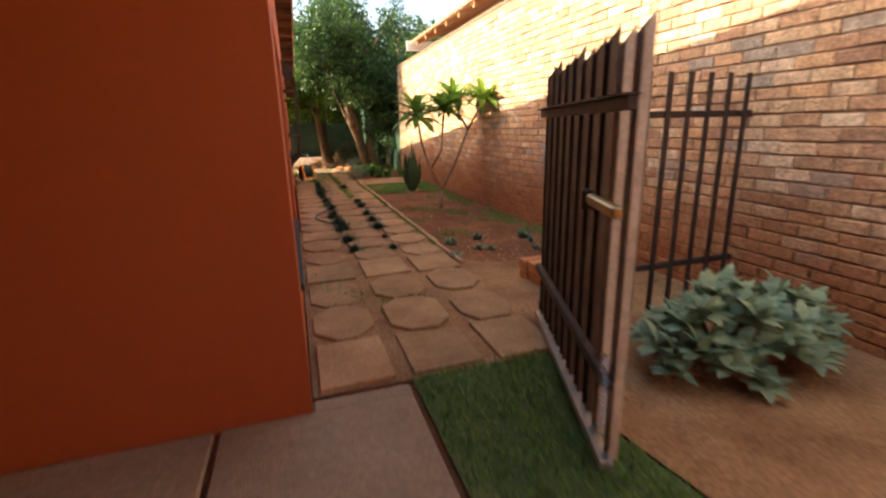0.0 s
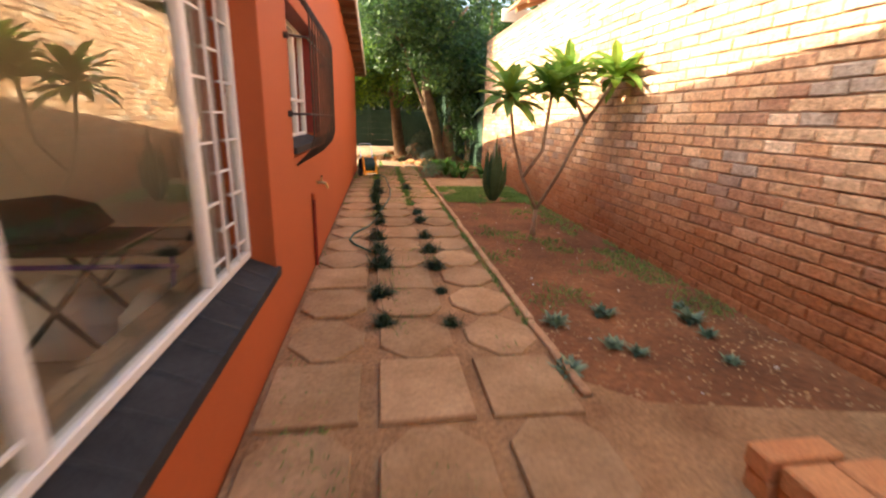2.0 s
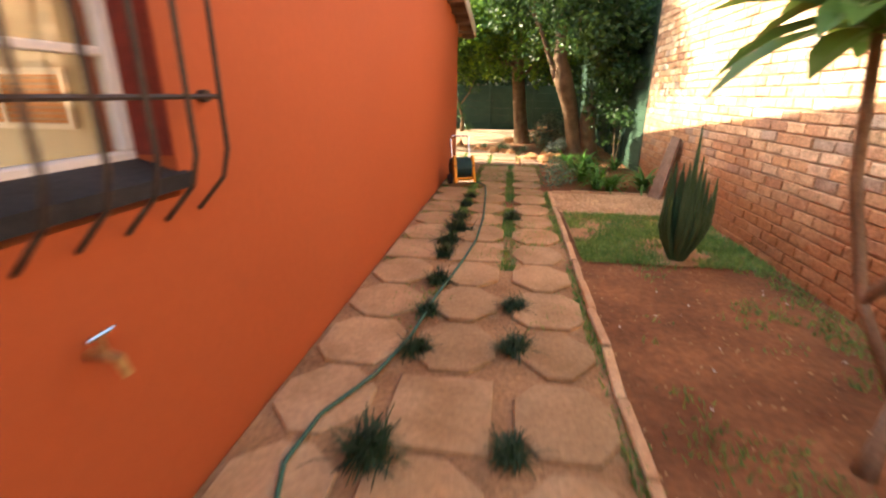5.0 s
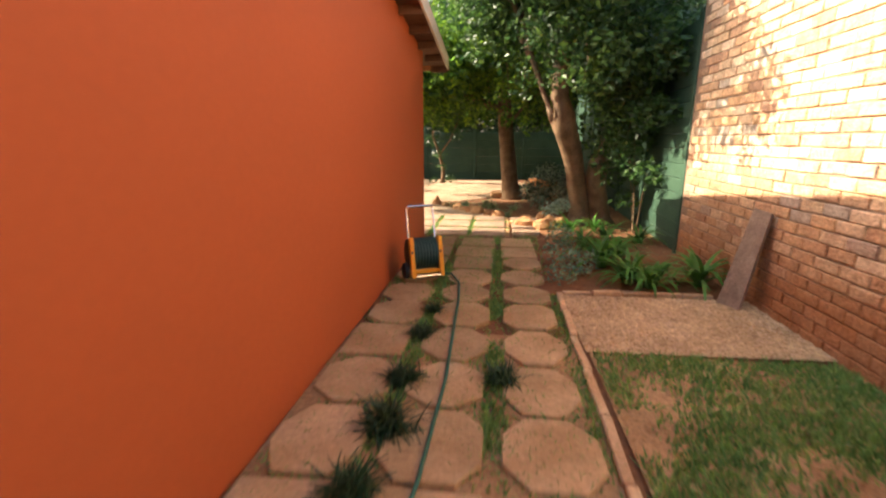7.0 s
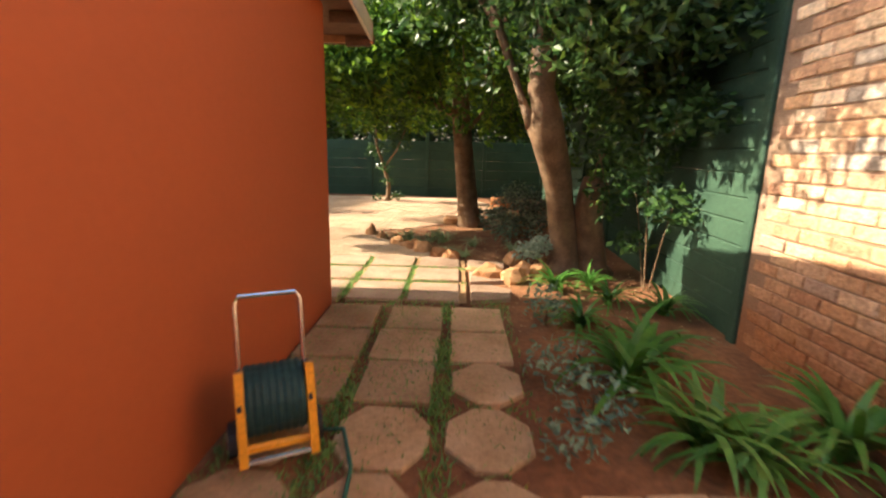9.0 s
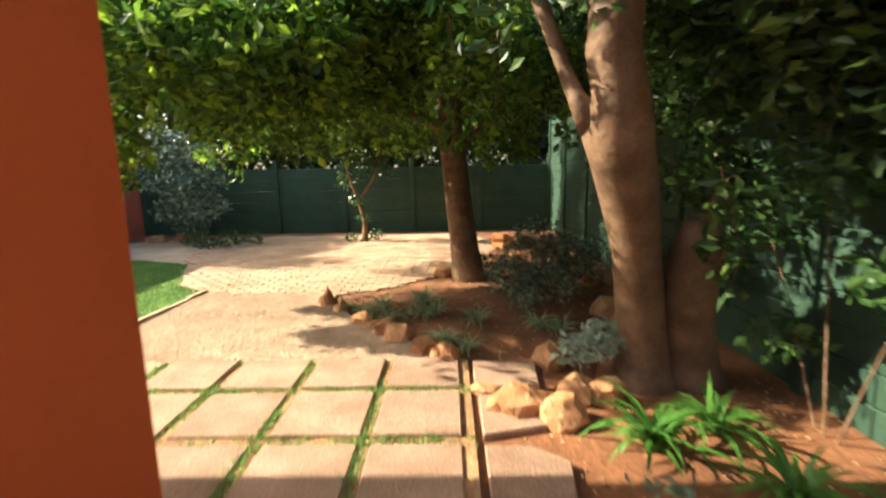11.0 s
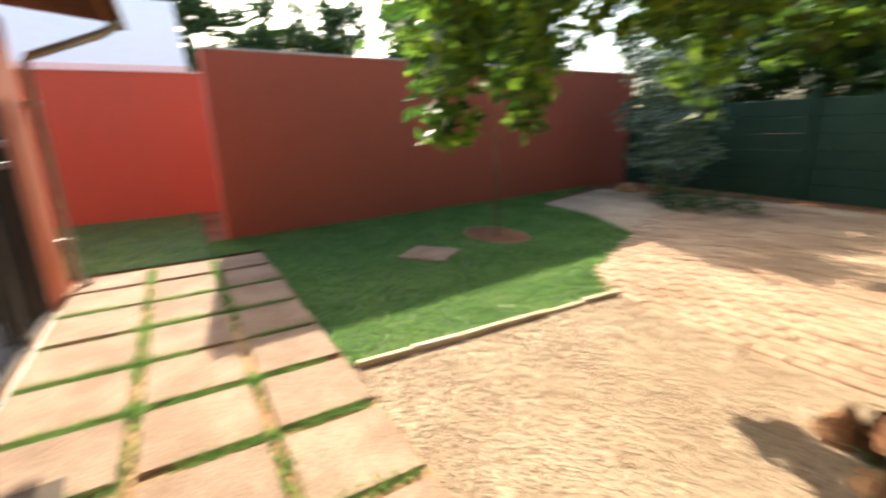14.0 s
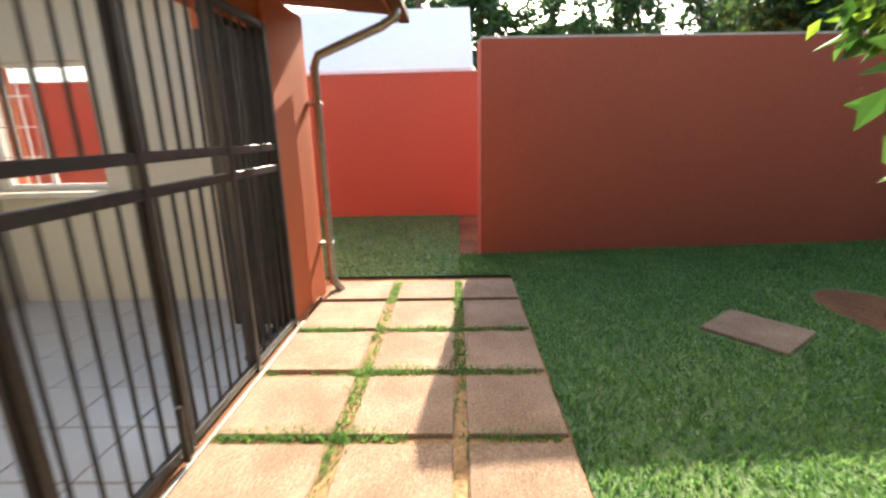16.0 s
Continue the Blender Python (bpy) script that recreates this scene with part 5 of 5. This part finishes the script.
for q in ((.45, .3, 1.75), (-.35, -.2, 1.8), (.3, -.4, 1.9)):
    part("branch", T([(0, 0, 1.25), (q[0] * .5, q[1] * .5, 1.5), q], [.010, .007, .003], 5), BARK, sap)
part("foliage", leaves(clumps([(.4, .25, 2.0), (-.3, -.2, 1.85), (.2, -.3, 1.95)], [.1, .1, .1], 160), .06, .3), LEAF_A, sap)
thin = thing("small_tree", -.9, 25.3, -.02, "small dark-leaved tree with a thin crooked trunk before the back fence", "tree")
part("trunk", T([(0, 0, 0), (.02, 0, .1), (.05, 0, .5), (-.08, 0, 1.0), (-.3, 0, 1.6), (-.35, .1, 2.6)], [.12, .07, .055, .05, .04, .02], 9), BARK, thin, smooth=True)
part("branch", T([(-.08, 0, 1.0), (.3, -.1, 1.5), (.6, -.1, 2.2)], [.035, .025, .012], 7), BARK, thin, smooth=True)
part("foliage", leaves(clumps([(-.3, 0, 1.5), (.4, 0, 1.7), (0, 0, 2.1), (-.7, .1, 2.2), (.6, -.1, 2.4), (-.1, 0, 2.7), (.25, .1, .18), (-.3, .05, .15), (.05, -.05, .6), (-.05, -.05, 1.0)], [.35, .35, .5, .45, .5, .6, .22, .18, .2, .26], 1300), .11, .3), LEAF_B, thin)

# ---- ground covers ----
GR = [(-2.25, 18.16), (1.28, 18.14), (1.1, 18.3), (.6, 18.75), (.2, 19.2), (-.3, 19.95), (-.35, 20.4), (-2.2, 20.6)]
structure("gravel_garden", sheet(GR, 0.008), GRAVEL, "coarse tan gravel in the back garden", "gravel")
GRF = [(1.76, 12.36), (3.45, 12.42), (3.45, 13.62), (1.74, 13.6)]
structure("gravel_path_side", sheet(GRF, 0.008), STRAW_PALE, "square patch of tan gravel beside the path", "gravel")
structure("path_bedding", sheet([(-.03, 2.44), (1.5, 2.44), (1.9, 3.3), (3.44, 3.4), (3.44, 4.3), (2.0, 4.55), (1.72, 4.8), (1.72, 12.6), (-.03, 12.6)], .001), STRAW, "straw-coloured sandy soil between the pavers", "ground")
structure("patio_bedding", sheet([(-5.7, 16.28), (1.3, 16.28), (1.3, 18.15), (-5.7, 18.15)], .014), STRAW, "soil and creeping grass between the pavers", "ground")
chips = join([chips_geo(in_poly(GR), -2.3, 1.3, 18.1, 20.7, 70000, .0078, .008)])
straw_patch = chips_geo(in_poly(GRF), 1.7, 3.5, 12.3, 13.7, 9000, .017, .008)
tagged(part("straw_mulch", straw_patch, DRY), "dry straw mulch on the square patch", "mulch", kind="stuff")
tagged(part("gravel_chips", chips, CHIP), "loose tan gravel chips", "gravel", kind="stuff")
LW = [(-2.3, 18.16), (-2.25, 20.6), (-2.8, 21.0), (-3.4, 22.1), (-3.6, 22.6), (-4.9, 23.15), (-6.1, 23.3), (-6.4, 23.7), (-7.0, 25.6), (-7.25, 25.6), (-6.73, 17.9), (-6.73, 17.6), (-9.58, 17.6), (-9.58, 12), (-5.85, 12), (-5.85, 18.16)]
structure("lawn_back", sheet(LW, 0.004), TURF, "short green lawn", "lawn")
LF = [(.56, -3), (1.95, -3), (1.5, .9), (1.36, 1.8), (1.5, 2.45), (.56, 2.45)]
structure("bed_front", sheet([(1.52, 2.42), (1.38, 1.8), (1.52, .9), (1.97, -3), (3.44, -3), (3.44, 3.36), (1.92, 3.28)], .003), STRAW, "dry sandy soil round a succulent clump", "ground")
structure("bed_thin_grass", sheet([(1.8, 10.7), (2.5, 10.55), (3.44, 10.65), (3.44, 12.36), (1.78, 12.36)], .002), STRAW, "sandy soil under thin grass", "ground")
structure("lawn_front", sheet(LF, 0.004), TURF, "short green grass beside a concrete slab", "lawn")


def not_slab(x, y):
    return not (abs(x + 4.35) + abs(y - 19.86) < .44) and (x + 4.7) ** 2 / .36 + (y - 21.1) ** 2 / .16 > 1


_lw = in_poly(LW)
lawn = join([grass_geo(lambda x, y: _lw(x, y) and not_slab(x, y), -7.3, -2.2, 17.6, 25.6, 130000, .035, .008), grass_geo(_lw, -9.6, -5.8, 12, 18.2, 26000, .035, .009), grass_geo(in_poly(LF), .5, 3.4, 0, 2.5, 22000, .05, .006)])
tagged(part("lawn_blades", lawn, GRASS), "short green lawn grass", "grass", kind="stuff")


def patchy(x, y):
    return noise.noise((x * 1.7, y * 1.7, 3)) + .5 * noise.noise((x * 5, y * 5, 1)) > random.uniform(-.6, .35)


def weedy(x, y):
    return noise.noise((x * 1.4, y * 1.4, 8)) + .5 * noise.noise((x * 4, y * 4, 1)) > random.uniform(.05, .6) or (x > 3.05 and noise.noise((x * 2, y * 2, 5)) > -.1)


def ragged(x, y):
    return noise.noise((x * 2.2, y * 2.2, 4)) + .5 * noise.noise((x * 9, y * 9, 2)) > random.uniform(-.45, .3)


def joint(x, y):
    return noise.noise((x * 2, y * .9, 8)) > (-.05 if y > 10.4 else .5) + random.uniform(-.3, .2)


weeds = join([grass_geo(patchy, 1.8, 3.42, 10.55, 12.36, 19000, .042, .007), grass_geo(weedy, 1.75, 3.42, 5.5, 10.6, 14000, .035, .006), grass_geo(joint, .0, 1.7, 3.0, 16.6, 26000, .04, .006), grass_geo(lambda x, y: random.random() < .28 + 1.1 * noise.noise((x, y * 1.7, 2)), 1.05, 1.18, 10.2, 16.3, 7000, .045, .008), grass_geo(lambda x, y: random.random() < .12 + .9 * noise.noise((x, y * 1.5, 6)), .47, .59, 10.8, 16.3, 5000, .04, .008), grass_geo(lambda x, y: random.random() < .4 + .8 * noise.noise((x, y * 1.5, 9)), 1.62, 1.7, 5.5, 13.6, 3500, .035, .007),
              grass_geo(ragged, -5.6, 1.3, 16.90, 17.02, 5500, .042, .008), grass_geo(ragged, -5.6, 1.3, 17.53, 17.64, 5000, .042, .008)]
             + [grass_geo(ragged, xx - .04, xx + .04, 16.3, 18.1, 2600 if xx < -1.5 else 1300, .042, .008) for xx in (.63, .01, -.60, -1.22, -1.84, -2.46, -3.10, -3.76, -4.42)])
tagged(part("weeds", weeds, GRASS), "patchy green weeds and creeping grass between paving", "grass", kind="stuff")
straw = join([chips_geo(lambda x, y: True, 0, 3.4, 2.5, 5.6, 2200, .013, -.012), chips_geo(lambda x, y: True, .45, 1.75, 5.5, 12, 4200, .018, -.012), chips_geo(lambda x, y: True, 1.75, 3.4, 5.5, 10.6, 500, .010, -.012), chips_geo(lambda x, y: True, 1.5, 3.6, 15.6, 18.5, 350, .013, -.012), chips_geo(lambda x, y: True, 0, 3.4, 18.2, 24, 1000, .016, -.012), chips_geo(lambda x, y: True, 1.3, 3.4, .3, 3.3, 900, .013, -.012)])
petals = chips_geo(lambda x, y: True, 1.8, 3.4, 4.4, 10.4, 45, .013, -.006)
tagged(part("pale_petals", petals, WHITE), "pale petals and pebbles scattered on the soil", "litter", kind="stuff")
tagged(part("straw_bits", straw, DRY), "dry straw bits and grit scattered on the soil", "litter", kind="stuff")
structure("soil_bed_round", Geo().prism([(-4.68 + .59 * math.cos(a), 21.1 + .39 * math.sin(a)) for a in (k * .3491 for k in range(18))], -.02, .006, .005), SOIL, "round dark bed round a sapling", "soil")

# concrete slabs at the start
slab_s = structure("pavement_start", Geo().box(-.50, .52, -3, 2.29, -.08, .012, c=.01).box(-4.0, -.53, -3, 2.29, -.08, .01, c=.01), SLAB, "pale brown concrete slabs along the house", "pavement")
part("step_edge", B(-.03, .53, 2.30, 2.42, -.08, -.004, c=.01), SLAB, slab_s)

# ---- pavers ----
path = tagged(new("pavement_path"), "three-column path of brown concrete pavers with clipped corners", "pavement", kind="structure")
EDGES = [2.45, 3.08, 3.78, 4.47, 5.08] + [5.70 + .58 * k for k in range(19)]
COLS = ((0.0, .48), (.575, 1.06), (1.165, 1.63))
SQUARE = {0: 7, 3: 7, 6: 3, 9: 2, 13: 3, 16: 1, 20: 3, 21: 7, 22: 7}
for i, (a, b) in enumerate(zip(EDGES, EDGES[1:])):
    for j, (x0, x1) in enumerate(COLS):
        ja, jb = random.uniform(.01, .035), random.uniform(.01, .035)
        y0, y1 = a + ja, b - jb
        x0r, x1r = x0 + random.uniform(-.015, .015), x1 + random.uniform(-.015, .015)
        if SQUARE.get(i, 0) >> j & 1:
            poly = [(x0r, y0), (x1r, y0 + random.uniform(-.02, .02)), (x1r, y1), (x0r, y1 + random.uniform(-.02, .02))]
        else:
            c, d = random.uniform(.10, .17), random.uniform(.12, .2)
            poly = [(x0r + c, y0), (x1r - c, y0), (x1r, y0 + d), (x1r, y1 - d), (x1r - c, y1), (x0r + c, y1), (x0r, y1 - d), (x0r, y0 + d)]
        cx, cy = (x0r + x1r) / 2, (y0 + y1) / 2
        t = random.uniform(-.009, .009)
        g = Geo().prism([(x - cx, y - cy) for x, y in poly], -.08, .024, .010)
        g.v = [(x, y, z + (x * t * 2 + y * random.uniform(-.004, .004))) for x, y, z in g.v]
        part("paver", g, PAVER, path, at=(cx, cy, t))
patio = tagged(new("pavement_patio"), "square sandy concrete pavers with grass joints", "pavement", kind="structure")
PX = [1.26, .66, .04, -.57, -1.19, -1.81, -2.43, -3.06, -3.72, -4.38, -5.04, -5.62]
for i in range(len(PX) - 1):
    for y0, y1 in ((16.30, 16.92), (17.0, 17.55), (17.62, 18.14)):
        g = Geo().prism([(PX[i + 1] + .036, y0), (PX[i] - .036, y0), (PX[i] - .036, y1), (PX[i + 1] + .036, y1)], -.08, .035, .012)
        cx, cy = (PX[i] + PX[i + 1]) / 2, (y0 + y1) / 2
        g.v = [(x - cx, y - cy, z) for x, y, z in g.v]
        part("paver", g, PAVER_P, patio, at=(cx, cy, random.uniform(-.006, .006)))
part("paver", Geo().prism([(1.33, 17.62), (1.80, 17.64), (1.84, 18.04), (1.34, 18.08)], -.08, .03, .012), PAVER_P, patio)
for y0, y1 in ((16.35, 16.9), (17.0, 17.5)):
    part("paver", Geo().prism([(1.35, y0), (1.75, y0 + .1), (1.8, y1 - .15), (1.6, y1), (1.35, y1)], -.08, .028, .012), PAVER_P, patio)
stone = thing("stepping_slab", -4.35, 19.86, .0, "single square paver laid askew in the lawn", "paver", rz=38)
part("paver", Geo().prism([(-.30, -.28), (.30, -.28), (.30, .28), (-.30, .28)], -.05, .03, .012), PAVER_P, stone)

# ---- edging bricks ----
edging = tagged(new("edging_path"), "single row of orange-brown edging bricks along the bed", "edging", kind="structure")


def edge_row(parent, pts, w, h, l=.27, m=EDGE):
    for (ax, ay), (bx, by) in zip(pts, pts[1:]):
        d = math.hypot(bx - ax, by - ay)
        n = max(1, round(d / l))
        ang = math.atan2(by - ay, bx - ax)
        g = Geo().box(-d / n / 2 + .006, d / n / 2 - .006, -w / 2, w / 2, -.06, h, c=.008)
        me = None
        for k in range(n):
            u = (k + .5) / n
            o = part("brick", g, m, parent) if me is None else new("brick", me)
            me = o.data
            o.parent = parent
            o.matrix_basis = pose(K * (ax + (bx - ax) * u), K * (ay + (by - ay) * u), K * random.uniform(-.012, .008), random.uniform(-4, 4), 0, math.degrees(ang) + random.uniform(-3, 3))


edge_row(edging, [(1.69, 4.62), (1.70, 7.5), (1.71, 10.5), (1.72, 13.66)], .058, .035, .5)
edge_row(edging, [(1.76, 13.68), (3.2, 13.74)], .06, .03)
lawn_edge = tagged(new("edging_lawn"), "single row of pale bricks edging the lawn", "edging", kind="structure")
edge_row(lawn_edge, [(-2.26, 18.18), (-2.22, 20.6)], .055, .04, .4, EDGE_PALE)

# ---- paving bricks in the back garden ----
yard = structure("pavement_yard", sheet([(-2.3, 20.55), (-.35, 20.35), (.4, 20.75), (1.0, 21.6), (1.6, 22.6), (2.4, 24.6), (1.5, 26.5), (-4.5, 26.5), (-6.9, 25.7), (-6.2, 23.35), (-4.9, 23.2), (-3.6, 22.65), (-3.4, 22.1), (-2.8, 21.05)], -.001), GRAVEL, "sand between yard paving bricks", "pavement")
_in = in_poly([(-2.3, 20.55), (-.35, 20.35), (.4, 20.75), (1.0, 21.6), (1.6, 22.6), (2.2, 24.4), (1.3, 26.0), (-4.0, 26.0), (-4.2, 23.6), (-3.6, 22.65), (-3.4, 22.1), (-2.8, 21.05)])
bg = Geo().box(-.118, .118, -.055, .055, -.05, 0, c=.008)
rest, shared, count = Geo(), None, 0
for j in range(50):
    for i in range(28):
        x = -4.2 + i * .25 + (j % 2) * .125
        y = 20.35 + j * .117 + .06 * math.sin(x * .9)
        if not _in(x, y):
            continue
        z = .011 + random.uniform(-.005, .005)
        if y < 22.6 and count < 300:
            o = part("brick", bg, PAVEBRICK, yard) if shared is None else new("brick", shared)
            shared = o.data
            o.parent, count = yard, count + 1
            o.matrix_basis = pose(K * x, K * y, K * z, 0, 0, random.uniform(-2, 2))
        else:
            rest.box(x - .118, x + .118, y - .055, y + .055, -.03, z)
tagged(part("brick_field", rest, PAVEBRICK_I, yard), kind="stuff")

# ---- bricks of the boundary wall ----
BL, BH, BJ, CH = .256, .085, .012, .098


def brick_geo(l, seed):
    r = random.Random(seed)
    d, c = .03, .007
    q = lambda: r.uniform(-.004, .004)
    back = [(d, 0, 0), (d, l, 0), (d, l, BH), (d, 0, BH)]
    rim = [(c, q(), q()), (c, l + q(), q()), (c, l + q(), BH + q()), (c, q(), BH + q())]
    face = [(q() * .6, c + q(), c + q() * .6), (q() * .6, l - c + q(), c + q() * .6), (q() * .6, l - c + q(), BH - c + q() * .6), (q() * .6, c + q(), BH - c + q() * .6)]
    return Geo().add(back + rim + face, [(8, 11, 10, 9), (4, 8, 9, 5), (5, 9, 10, 6), (6, 10, 11, 7), (7, 11, 8, 4), (0, 4, 5, 1), (1, 5, 6, 2), (2, 6, 7, 3), (3, 7, 4, 0)])


bgeos = [brick_geo(BL, k) for k in range(9)]
rest, shared, count = Geo(), [None] * 9, 0
for j in range(34):
    z = -.03 + j * CH
    y = WY0 + (j % 2) * .134 + random.uniform(-.02, .02)
    while y + BL < WY1:
        x = WX - .012 + random.uniform(-.006, .006)
        k = random.randrange(9)
        zz = z + random.uniform(-.004, .004)
        if 4.6 < y < 8.2 and j < 22 and count < 300:
            o = part("brick", bgeos[k], BRICK_O, wall_brick) if shared[k] is None else new("brick", shared[k])
            shared[k] = o.data
            o.parent, count = wall_brick, count + 1
            o.location = (K * x, K * y, K * zz)
        else:
            rest.add([(x + a, y + b, zz + c) for a, b, c in bgeos[k].v], bgeos[k].f)
        y += BL + BJ
tagged(part("brick_courses", rest, BRICK_I, wall_brick), kind="stuff")
part("coping", B(WX - .012, WX + .26, WY0, WY1, WTOP + .002, WTOP + .03), MORTAR, wall_brick)
# tile squares of the patio floor
ft = part("floor_tile", Geo().box(-.195, .195, -.195, .195, 0, .008, c=.003), TILE, None)
ft.parent = bpy.data.objects["floor_patio"]
first = True
for i in range(12):
    for j in range(7):
        o = ft if first else new("floor_tile", ft.data)
        first = False
        o.parent = ft.parent
        o.location = (K * (-4.95 + i * .4), K * (13.62 + j * .4), K * .0355)
